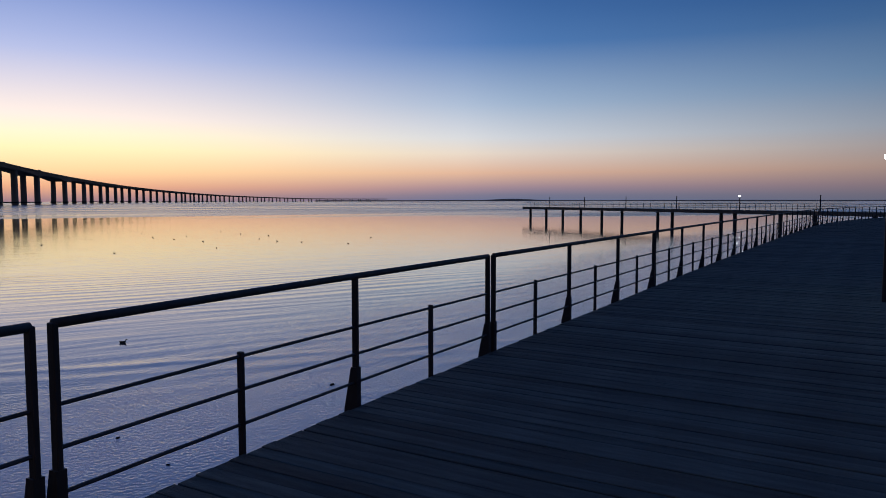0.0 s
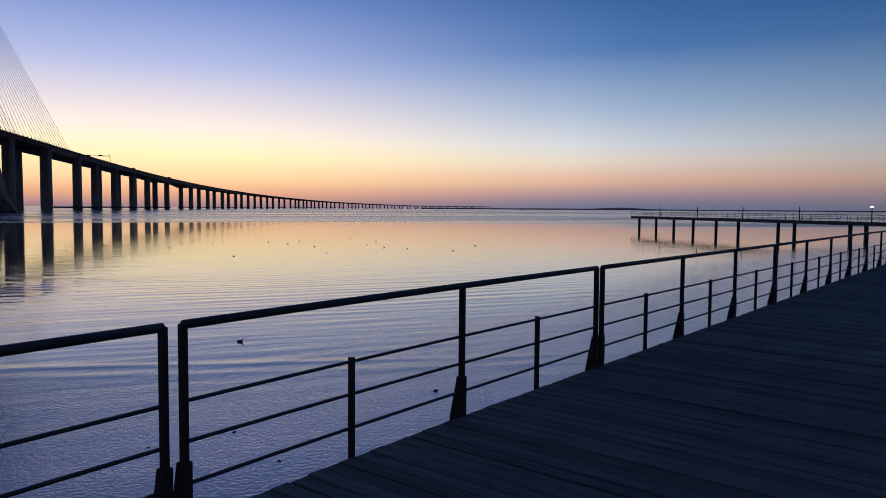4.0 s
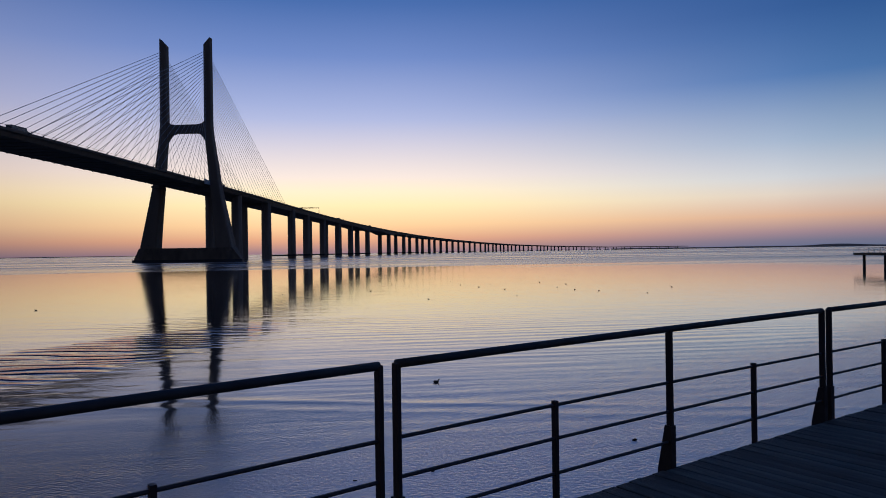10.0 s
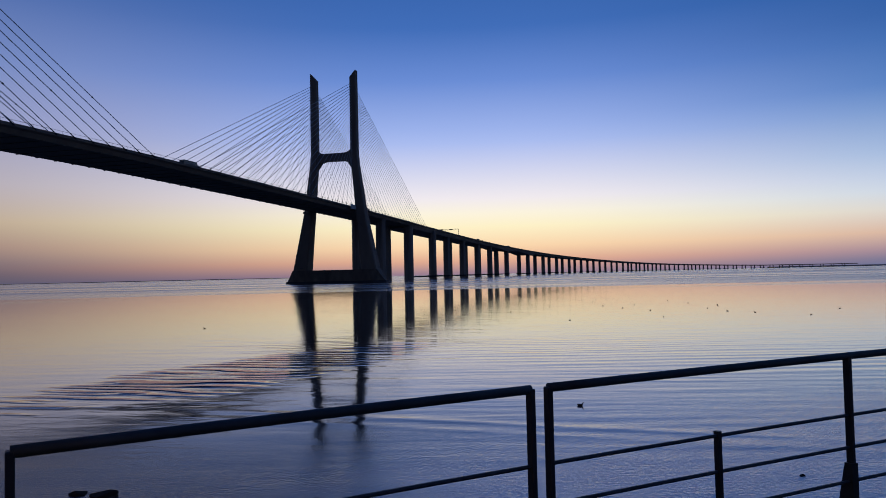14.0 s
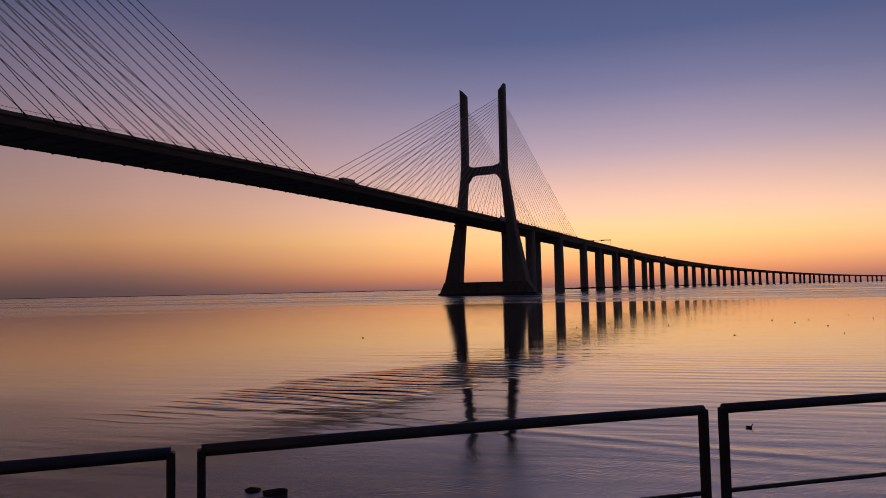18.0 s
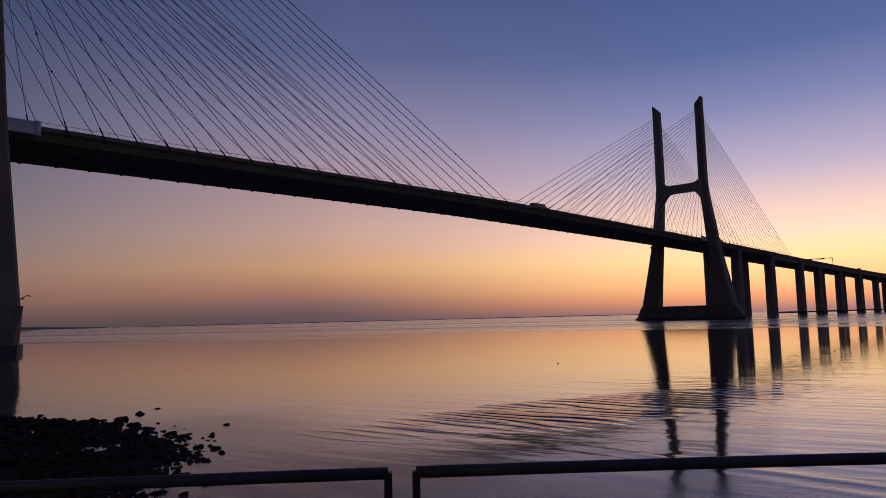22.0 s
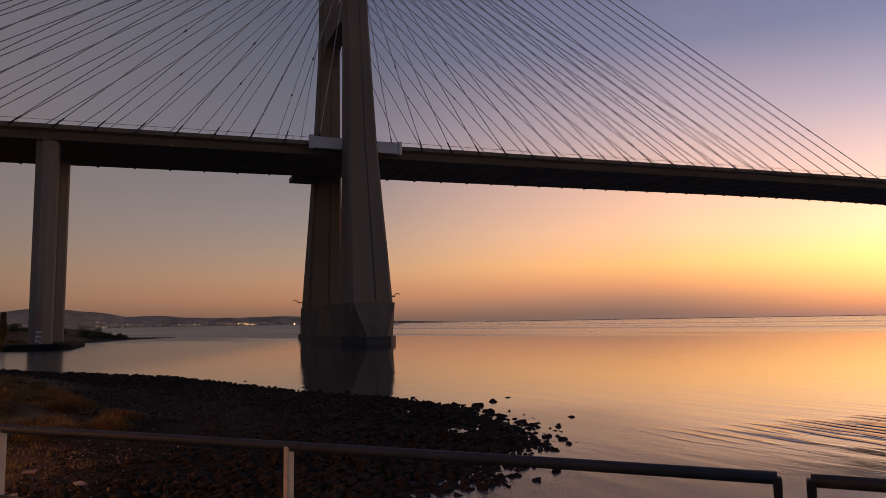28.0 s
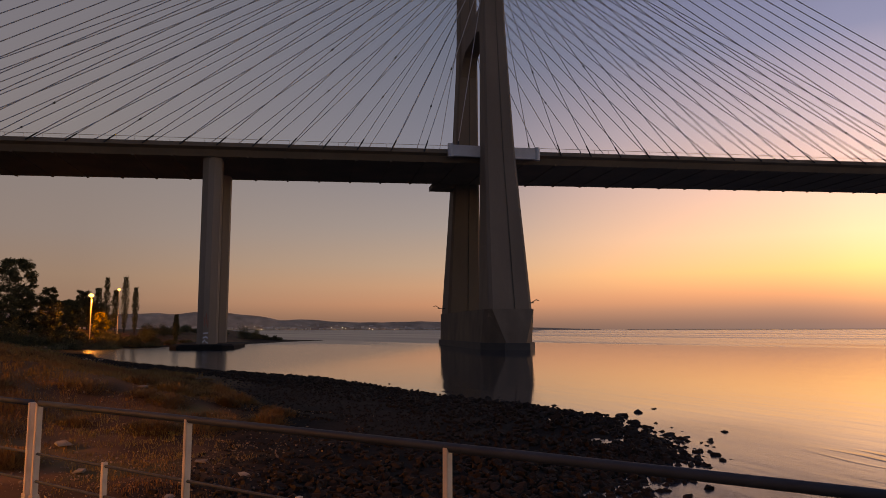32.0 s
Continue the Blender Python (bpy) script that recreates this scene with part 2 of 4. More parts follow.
def water_material():
    """Calm estuary water: clear gloss with long low ripples, a band of stronger wavelets and dull patches on the shallows."""
    mat = bpy.data.materials.new("estuary_water")
    mat.use_nodes = True
    nt = mat.node_tree
    bsdf = nt.nodes["Principled BSDF"]
    bsdf.inputs["Base Color"].default_value = (.018, .022, .026, 1)
    bsdf.inputs["Roughness"].default_value = .045
    bsdf.inputs["IOR"].default_value = 1.85
    tc = nt.nodes.new("ShaderNodeTexCoord")

    def waves(size, stretch, turn, detail=2.0):
        mp = nt.nodes.new("ShaderNodeMapping")
        mp.vector_type = "TEXTURE"
        mp.inputs["Rotation"].default_value = (0, 0, radians(turn))
        mp.inputs["Scale"].default_value = (size * stretch, size, 1)
        nt.links.new(tc.outputs["Object"], mp.inputs[0])
        n = nt.nodes.new("ShaderNodeTexNoise")
        n.inputs["Scale"].default_value, n.inputs["Detail"].default_value = 1.0, detail
        nt.links.new(mp.outputs[0], n.inputs[0])
        return n.outputs[0]

    def crests(length, turn, wander, grain):
        """Long-crested wave trains, crests lying along the turned x axis."""
        mp = nt.nodes.new("ShaderNodeMapping")
        mp.vector_type = "TEXTURE"
        mp.inputs["Rotation"].default_value = (0, 0, radians(turn))
        mp.inputs["Scale"].default_value = (length * 3, length, 1)
        nt.links.new(tc.outputs["Object"], mp.inputs[0])
        w = nt.nodes.new("ShaderNodeTexWave")
        w.wave_type, w.bands_direction, w.wave_profile = "BANDS", "Y", "SIN"
        w.inputs["Scale"].default_value = .31416
        w.inputs["Distortion"].default_value, w.inputs["Detail"].default_value, w.inputs["Detail Scale"].default_value = wander, 2.5, grain
        nt.links.new(mp.outputs[0], w.inputs[0])
        return w.outputs["Fac"]

    def mul(*v):
        out = v[0]
        for q in v[1:]:
            out = math_node(nt, "MULTIPLY", out, q)
        return out

    def add(*v):
        out = v[0]
        for q in v[1:]:
            out = math_node(nt, "ADD", out, q)
        return out

    swell = waves(1.7, 4.5, 28, 2.6)
    ripple = waves(.28, 5, 36, 3)
    patch = waves(26, 3, 25)
    fine = waves(.085, 1.3, 30, 3)
    blotch = waves(3.2, 2.2, 15, 3)
    streaks = waves(48, 16, 38, 2)
    geo = nt.nodes.new("ShaderNodeNewGeometry")
    pos = nt.nodes.new("ShaderNodeSeparateXYZ")
    nt.links.new(geo.outputs["Position"], pos.inputs[0])
    px_, py_ = pos.outputs[0], pos.outputs[1]
    # distance out from the promenade's edge, and from the shore as a whole
    out_from = add(mul(px_, -.84), mul(py_, .545))
    shallow = map_range(nt, add(out_from, mul(patch, 12.0)), 30.0, 16.0)
    # promenade silt lightened to carry reflected sky; dark stones lie off the beach
    mud_sheen = add(mul(map_range(nt, py_, 5.0, 13.0), map_range(nt, add(px_, mul(blotch, 3.0)), -13.0, -4.5), .92), .06)
    length = nt.nodes.new("ShaderNodeVectorMath")
    length.operation = "LENGTH"
    nt.links.new(geo.outputs["Position"], length.inputs[0])
    far = length.outputs["Value"]
    # a wake of steep wavelets runs out from the point
    wx, wy = mul(add(px_, 28.2), 1 / 4.6), mul(add(py_, -24.0), 1 / 15.0)
    oval = math_node(nt, "SQRT", add(mul(wx, wx), mul(wy, wy)))
    wake = mul(map_range(nt, add(oval, mul(blotch, .6)), 1.45, .60), add(mul(map_range(nt, py_, 12.0, 23.0), .8), .2))
    belt = mul(map_range(nt, far, 13.0, 20.0), map_range(nt, far, 85.0, 36.0))
    h = mul(swell, add(mul(belt, .009), .017))
    h = add(h, mul(ripple, patch, .009))
    h = add(h, mul(crests(1.25, 30, 7.0, .7), belt, map_range(nt, patch, .42, .62), .007))
    # the offing lies smooth
    h = mul(h, add(mul(map_range(nt, far, 210.0, 80.0), .82), .18))
    crest = mul(math_node(nt, "POWER", crests(1.05, WAKE_TURN, 9.5, 1.0), 2.6), map_range(nt, waves(1.7, 4.0, WAKE_TURN, 2), .37, .50), wake)
    h = add(h, mul(crest, .20), mul(ripple, wake, .014))
    # two single long wavelets come in towards the promenade
    for k, lift in ((15.75, .012), (14.55, .007)):
        off = add(mul(py_, .968), mul(px_, -.25), mul(blotch, .35), -k - 6.28)
        h = add(h, mul(math_node(nt, "EXPONENT", mul(off, off, -9.0)), map_range(nt, px_, -24.0, -17.0), map_range(nt, px_, 7.0, 2.0), lift))
    h = add(h, mul(fine, shallow, .017))
    # IOR set above water's to brighten reflections, lower by beach film, inlet and crests
    clear = math_node(nt, "MAXIMUM", map_range(nt, far, 19.0, 32.0), mul(map_range(nt, py_, 8.0, 14.0), map_range(nt, px_, -14.0, -6.0)))
    beach = mul(map_range(nt, add(py_, mul(blotch, 3.0)), 18.5, 9.5), map_range(nt, px_, -46.0, -35.0), map_range(nt, px_, -7.0, -14.0))
    clear = mul(clear, add(mul(map_range(nt, py_, -34.0, 0.0), .9), .1), add(mul(math_node(nt, "MINIMUM", mul(crest, 2.2), 1.0), -.95), 1.0), add(mul(beach, -.85), 1.0))
    nt.links.new(add(mul(clear, .95), 1.36), bsdf.inputs["IOR"])
    b = nt.nodes.new("ShaderNodeBump")
    b.inputs["Strength"].default_value, b.inputs["Distance"].default_value = 1.0, 1.0
    nt.links.new(h, b.inputs["Height"])
    nt.links.new(b.outputs[0], bsdf.inputs["Normal"])
    # mud shows where it is shallow, its pale tone standing in for sky reflection
    nt.links.new(mix_col(nt, mul(shallow, mud_sheen), mix_col(nt, shallow, (.02, .024, .028), (.050, .043, .042)), (.60, .56, .52)), bsdf.inputs["Base Color"])
    # the offing is ruffled by wind, in long streaks
    ruffled = map_range(nt, add(far, mul(add(streaks, -.5), 300.0)), 205.0, 255.0)
    gusts = map_range(nt, waves(90, 14, 38, 2), .40, .62)
    nt.links.new(add(mul(ruffled, add(mul(gusts, .12), .09)), mul(map_range(nt, far, 110.0, 300.0), .03), mul(map_range(nt, py_, -18.0, -40.0), .13), mul(beach, .12), .055), bsdf.inputs["Roughness"])
    return mat


WATER = water_material()


def ground_material():
    mat = material("stony_mud", (.018, .013, .0095), .9, vary=.4, scale=.5, bump=.9, bump_scale=5, spec=.08)
    nt = mat.node_tree
    bsdf = nt.nodes["Principled BSDF"]
    old = bsdf.inputs["Base Color"].links[0].from_socket
    geo = nt.nodes.new("ShaderNodeNewGeometry")
    s = nt.nodes.new("ShaderNodeSeparateXYZ")
    nt.links.new(geo.outputs["Position"], s.inputs[0])
    n = nt.nodes.new("ShaderNodeTexNoise")
    n.inputs["Scale"].default_value, n.inputs["Detail"].default_value = .25, 6
    nt.links.new(geo.outputs["Position"], n.inputs[0])
    # bare brown earth begins behind a line up the beach
    inland = math_node(nt, "ADD", math_node(nt, "MULTIPLY", s.outputs[0], .405), math_node(nt, "MULTIPLY", s.outputs[1], -.914))
    inland = math_node(nt, "ADD", inland, math_node(nt, "MULTIPLY", n.outputs[0], 9.0))
    fac = math_node(nt, "MINIMUM", map_range(nt, inland, 3.5, 8.5), map_range(nt, s.outputs[2], .22, .5))
    earth = ramp(nt, [(.35, (.085, .043, .023)), (.5, (.14, .072, .037)), (.65, (.095, .075, .030))], "LINEAR")
    nt.links.new(n.outputs[0], earth.inputs[0])
    nt.links.new(mix_col(nt, fac, old, earth.outputs[0]), bsdf.inputs["Base Color"])
    return mat


GROUND = ground_material()


# ---------------------------------------------------------------- mesh helpers
def thing(name, place, label, category, group="", kind=""):
    ob = new(name)
    ob.location = place
    ob.empty_display_size = 0.2
    return tagged(ob, label, category, group, kind)


def origin_of(ob):
    p = Vector((0, 0, 0))
    while ob is not None:
        p += ob.location
        ob = ob.parent
    return p


def part(name, bm, mat, parent=None, label="", smooth=False, kind=""):
    """One mesh object, built in world coordinates, under a thing or a part."""
    me = bpy.data.meshes.new(name)
    if parent is not None:
        bm.transform(Matrix.Translation(-origin_of(parent)))
    bm.normal_update()
    if smooth:
        for fc in bm.faces:
            fc.smooth = True
    bm.to_mesh(me)
    bm.free()
    me.materials.append(mat)
    ob = new(name, me)
    ob.parent = parent
    if label:
        ob["label"] = label
    if kind:
        ob["kind"] = kind
    return ob


def loft(bm, rings, caps=True):
    """Skin between rings of points of equal count."""
    rows = [[bm.verts.new(p) for p in ring] for ring in rings]
    n = len(rows[0])
    for a, b in zip(rows, rows[1:]):
        for i in range(n):
            bm.faces.new((a[i], a[(i + 1) % n], b[(i + 1) % n], b[i]))
    if caps:
        bm.faces.new(rows[0][::-1])
        bm.faces.new(rows[-1])
    return bm


def axes_box(bm, c, a, b, h, ha, hb, z0=None):
    """A box about the point c with half lengths along the flat unit ways a and b, from z0 to z0 + h."""
    c, a, b = Vector(c), Vector(a), Vector(b)
    z = c.z if z0 is None else z0
    flat = Vector((c.x, c.y, 0))
    ring = lambda zz: [flat + a * sa * ha + b * sb * hb + Vector((0, 0, zz)) for sa, sb in ((-1, -1), (1, -1), (1, 1), (-1, 1))]
    return loft(bm, [ring(z), ring(z + h)])


def tube(bm, p, q, r, n=8, r2=None):
    p, q = Vector(p), Vector(q)
    d = (q - p).normalized()
    side = d.cross(Vector((0, 0, 1)))
    if side.length < 1e-3:
        side = Vector((1, 0, 0))
    side.normalize()
    up = side.cross(d)
    r2 = r if r2 is None else r2
    ring = lambda c, rr: [c + side * rr * math.cos(2 * math.pi * i / n) + up * rr * math.sin(2 * math.pi * i / n) for i in range(n)]
    return loft(bm, [ring(p, r), ring(q, r2)])


def pipe(bm, pts, r, n=8):
    """A bent tube through points."""
    pts = [Vector(p) for p in pts]
    rings = []
    for i, c in enumerate(pts):
        d = (pts[min(i + 1, len(pts) - 1)] - pts[max(i - 1, 0)]).normalized()
        side = d.cross(Vector((0, 0, 1)))
        side = side.normalized() if side.length > 1e-3 else Vector((1, 0, 0))
        up = side.cross(d)
        rings.append([c + side * r * math.cos(2 * math.pi * k / n) + up * r * math.sin(2 * math.pi * k / n) for k in range(n)])
    return loft(bm, rings)


# ---------------------------------------------------------------- bridge: plan
NEAR = Vector((-193.85, -19.15, 0))
U = Vector((-0.332795, 0.943, 0)).normalized()
V = Vector((U.y, -U.x, 0))
SPAN = 421.0
FAR = NEAR + U * SPAN
BEND_S, BEND_R, BEND_T, BEND_Q = 646.0, 6660.0, 2800.0, 2900.0


def axis(s):
    """Point of the bridge's centre line at s metres past the near tower, and its flat ways along and across."""
    p, u, v = NEAR, U, V
    for s0, s1, radius in ((0.0, BEND_S, 0.0), (BEND_S, BEND_T, BEND_R), (BEND_T, 1e6, BEND_Q)):
        run = min(s, s1) - s0
        if radius == 0.0:
            p = p + u * run
        elif run > 0:
            c = p + v * radius
            h = math.atan2(-u.x, u.y) - run / radius
            u = Vector((-math.sin(h), math.cos(h), 0))
            v = Vector((u.y, -u.x, 0))
            p = c - v * radius
    return p, u, v


def deck_z(s):
    """Height of the carriageway's edge."""
    d = s - 210
    if d < 0:
        return 54.0 - .0175 * (math.hypot(d, 40) - 40)
    curve, grade = 9.5e-6, 0.0104
    z = 54.0 - (d * d * curve if d * curve * 2 < grade else grade * d - grade * grade / (4 * curve))
    return max(z, 17.4)


def haunch(s):
    """Extra depth of the girder at the piers of the shipping span."""
    return 3.6 * math.exp(-((s - 1285) / 38) ** 2) + 2.6 * math.exp(-((s - 1090) / 38) ** 2)


def deck_span(name, s0, s1, step, half, depth, parent):
    """A stretch of deck: edge fascias, sloping soffit and parapets, as one skin."""
    bm = bmesh.new()
    rings = []
    n = max(1, round((s1 - s0) / step))
    for i in range(n + 1):
        s = s0 + (s1 - s0) * i / n
        p, u, v = axis(s)
        z = deck_z(s)
        prof = [(-half, 0), (-half, -1.0), (-half + 1.2, -1.5), (-half + 2.2, -depth - haunch(s)), (half - 2.2, -depth - haunch(s)), (half - 1.2, -1.5), (half, -1.0), (half, 0),
                (half - .35, 0), (half - .35, -.9), (-half + .35, -.9), (-half + .35, 0)]
        rings.append([p + v * o + Vector((0, 0, z + dz)) for o, dz in prof])
    loft(bm, rings)
    return part(name, bm, CONCRETE, parent)


# ---------------------------------------------------------------- bridge: towers
def leg_rings(side, base, splay):
    """Sections of one tower leg from plinth to tip: height, offset across, widths across and along."""
    rings = []
    for z, off, wv, wu in ((7.5, 24.9, 11.4, 10.6), (20, 23.2, 9.8, 9.8), (35, 21.1, 8.1, 8.7), (50, 19.0, 6.6, 7.7), (70, 17.0, 5.6, 6.6),
                           (84, 15.5, 5.0, 5.9), (92, 15.0, 4.8, 5.6), (120, 15.0, 4.7, 5.3), (145, 15.0, 4.5, 5.1)):
        rings.append((z, (off + splay * max(0, 90 - z) / 80) * side, wv, wu))
    out = []
    for z, off, wv, wu in rings:
        c = base + V * off + Vector((0, 0, z))
        pts = []
        # shallow groove down the middle of the two faces that look along the road's side
        for a, b in ((-.5, -.42), (-.42, -.5), (.42, -.5), (.5, -.42), (.5, .055), (.47, .06), (.47, .09), (.5, .095), (.5, .42), (.42, .5), (-.42, .5), (-.5, .42), (-.5, .095), (-.47, .09), (-.47, .06), (-.5, .055)):
            pts.append(c + V * a * wv + U * b * wu)
        out.append(pts)
    # slanting tip, higher on the outside
    top = out[-1]
    mid = base + V * 15.0 * side
    tip = []
    for p in top:
        o = (p - mid).dot(V) * side
        tip.append(Vector((p.x, p.y, 148.4 + o * 1.1)))
    out.append(tip)
    return out


def build_tower(base, label, splay=0.0, nose_out=0.0):
    tower = thing("bridge_tower", base, label, "bridge tower", "bridge towers")
    for side in (-1, 1):
        bm = loft(bmesh.new(), leg_rings(side, base, splay))
        part("leg", bm, CONCRETE, tower)
    # cross beam with haunches
    bm = bmesh.new()
    rings = []
    for o in (-13.2, -12.2, -11, -9.5, -7, 0, 7, 9.5, 11, 12.2, 13.2):
        k = max(0, (abs(o) - 7) / 6.2) ** 2.2
        lo, hi = 86.8 - 5.6 * k, 92.4 + 2.6 * k
        rings.append([base + V * o + U * b + Vector((0, 0, z)) for b, z in ((-2.2, lo), (2.2, lo), (2.2, hi), (-2.2, hi))])
    loft(bm, rings)
    part("cross_beam", bm, CONCRETE, tower)
    # plinth with pointed noses
    bm = bmesh.new()
    def ring(z, l, w, nose, cut=8):
        return [base + V * a + U * b + Vector((0, 0, z)) for a, b in ((-l, -nose), (-l, nose), (-l + cut, w), (l - cut, w), (l, nose), (l, -nose), (l - cut, -w), (-l + cut, -w))]
    loft(bm, [ring(1.6, 34.0 + nose_out, 6.3, 2.4), ring(9.4, 31.6, 5.9, 5.0, 4)])
    part("plinth", bm, STAINED, tower, "grey concrete plinth with chamfered ends")
    bm = bmesh.new()
    loft(bm, [ring(-3, 35 + nose_out, 6.7, 3.0), ring(1.6, 35 + nose_out, 6.7, 3.0)])
    part("footing", bm, DARK_CONC, tower, "dark wet footing at the waterline")
    # pale guard boxes where the deck passes the legs
    zt = deck_z((base - NEAR).dot(U))
    for side in (-1, 1):
        bm = bmesh.new()
        axes_box(bm, base + V * side * 16.4, U, V, 2.9, 12.0, .45, zt - 2.1)
        bmesh.ops.bevel(bm, geom=[e for e in bm.edges if abs((e.verts[0].co - e.verts[1].co).z) > 1], offset=.4, segments=3, affect="EDGES")
        guard = part("guard", bm, PALE, tower, "pale guard panel beside the leg")
        for end in (-1, 1):
            c = base + V * side * 16.4 + U * end * 11.6
            part("end_post", tube(bmesh.new(), c + Vector((0, 0, zt - 2.3)), c + Vector((0, 0, zt + 1.1)), .75, 14), PALE, guard)
    bm = bmesh.new()
    axes_box(bm, base - V * 17.0 - U * 7.6, U, V, 1.3, 3.4, 3.0, zt - 4.25)
    part("corbel", bm, CONCRETE, tower)
    # service walkway brackets low on the legs
    for end in (-1, 1):
        bm = bmesh.new()
        c = base + V * 24 * end + U * end * 5.4
        axes_box(bm, c + U * end * 1.0, U, V, .22, 1.1, .4, 11.0)
        tube(bm, c + U * end * 1.6 + Vector((0, 0, 11.2)), c + U * end * 2.8 + Vector((0, 0, 11.9)), .1, 6)
        tube(bm, c + U * end * 2.8 + Vector((0, 0, 11.9)), c + U * end * 3.5 + Vector((0, 0, 11.6)), .1, 6)
        part("bracket", bm, STEEL, tower)
    return tower


near_tower = build_tower(NEAR, "grey concrete H-shaped bridge tower, close to the shore")
far_tower = build_tower(FAR + V * .9, "grey concrete H-shaped bridge tower, out in the estuary", 1.0, 2.6)

# ---------------------------------------------------------------- bridge: deck
bridge_deck = thing("bridge_deck", NEAR, "long concrete road deck carried by stays and piers", "bridge deck")
edges = [-420, -204.6, 0, SPAN / 2, SPAN, 571]
for s0, s1 in zip(edges, edges[1:]):
    deck_span("deck_girder", s0, s1, 12, 15.9, 3.0, bridge_deck)
s = edges[-1]
while s < 4750:
    deck_span("viaduct_girder", s, min(s + 400, 4750), 20, 15.2, 5.0 if s < 1400 else 4.0, bridge_deck)
    s += 400
# floor beams under the stayed spans
for k in range(-23, 65):
    s = 8.86 * k
    p, u, v = axis(s)
    bm = bmesh.new()
    axes_box(bm, p, v, u, .5, 14.0, .25, deck_z(s) - 3.2)
    part("floor_beam", bm, CONCRETE, bridge_deck)
# handrails along both edges
for side in (-1, 1):
    bm = bmesh.new()
    pts = []
    for i in range(-42, 63):
        p, u, v = axis(i * 10)
        pts.append(p + v * side * 15.6 + Vector((0, 0, deck_z(i * 10) + 1.0)))
    pipe(bm, pts, .06, 5)
    for i in range(-105, 156):
        p, u, v = axis(i * 4)
        q = p + v * side * 15.6 + Vector((0, 0, deck_z(i * 4) - .1))
        tube(bm, q, q + Vector((0, 0, 1.1)), .04, 4)
    part("handrail", bm, GALV, bridge_deck)

# ---------------------------------------------------------------- bridge: stays
for base, tower in ((NEAR, near_tower), (FAR, far_tower)):
    s_t = (base - NEAR).dot(U)
    for side in (-1, 1):
        for end in (-1, 1):
            for k in range(23):
                reach = 9.8 + 8.43 * k
                s = s_t + end * reach
                z_t = 96.0 + 45.5 * (k / 22) ** .85
                foot = NEAR + U * s + V * side * 16.1 + Vector((0, 0, deck_z(s) - .4))
                head = base + V * side * 15.0 + U * end * 2.4 + Vector((0, 0, z_t))
                stay = part("stay_cable", tube(bmesh.new(), foot, head, .10 + .0016 * k, 6), CABLE, tower)
                way = (head - foot).normalized()
                part("socket", tube(bmesh.new(), foot - way * .6, foot + way * 2.6, .17, 6), STEEL, stay)
                if k % 3 == 1 and base is NEAR:
                    c = foot + way * (9 + 7 * ((k * 7) % 5))
                    part("damper", tube(bmesh.new(), c, c + way * .5, .26, 6), STEEL, stay)

# ---------------------------------------------------------------- bridge: piers
def build_pier(s, wide, cap, apart=10.2):
    p, u, v = axis(s)
    z = deck_z(s) - 3.0
    pier = thing("bridge_pier", p, "twin-column grey concrete bridge pier standing in water", "bridge pier", "bridge piers")
    for side in (-1, 1):
        bm = bmesh.new()
        c = p + v * side * apart
        f = min(1.0, .45 + z / 80)
        rings = []
        for zz, a, b in ((-3, wide, 1.0), (z - 4, wide, .95), (z, wide, 1.02)):
            ha, hb = 2.2 * a * f, 3.1 * b * f * wide
            rings.append([c + u * x * ha + v * y * hb + Vector((0, 0, zz)) for x, y in ((-1, -.6), (-.3, -1), (.3, -1), (1, -.6), (1, -.1), (.86, -.06), (.86, .06), (1, .1), (1, .6), (.3, 1), (-.3, 1), (-1, .6), (-1, .1), (-.86, .06), (-.86, -.06), (-1, -.1))])
        loft(bm, rings)
        part("column", bm, PIER_CONC, pier)
    if cap:
        bm = bmesh.new()
        axes_box(bm, p, u, v, 1.6, 4.6, apart + 4.5, 2.2)
        part("pile_cap", bm, DARK_CONC, pier)
    return pier


for s in (-70.5, -142.2, -204.2, -282, -360):
    build_pier(s, 1.0, False)
build_pier(493.0, 1.3, False)
build_pier(572.0, 1.4, False, 10.6)
build_pier(655.0, 1.2, True, 12.4)
# the viaduct: short spans, then a wide shipping span with haunches, then longer spans
s = 1430.0
VIADUCT = [733.0, 814.0, 900.0, 981.5, 1105.0, 1285.0]
while s < 4700:
    VIADUCT.append(s)
    s += 139.0 if s < 1800 else 150.0 if s < 2300 else 112.0 if s < 3200 else 84.0
for s in VIADUCT:
    build_pier(s, 1.25, True, 8.6)
# low stone platform round the pier next to the shore
p, u, v = axis(-71.0)
bm = bmesh.new()
ring = lambda z, a, b: [p + u * x * a + v * y * b + Vector((0, 0, z)) for x, y in ((-1, -.8), (-.7, -1), (.7, -1), (1, -.8), (1, .8), (.7, 1), (-.7, 1), (-1, .8))]
loft(bm, [ring(-2, 7.5, 19), ring(.9, 7.2, 18.6), ring(1.3, 6.6, 18)])
tagged(part("pier_platform", bm, material("black_weedy_stone", (.014, .013, .012), .85, vary=.4, scale=.6, bump=.5, bump_scale=4, spec=.1)), "low dark stone platform round the foot of a pier", "pier platform")

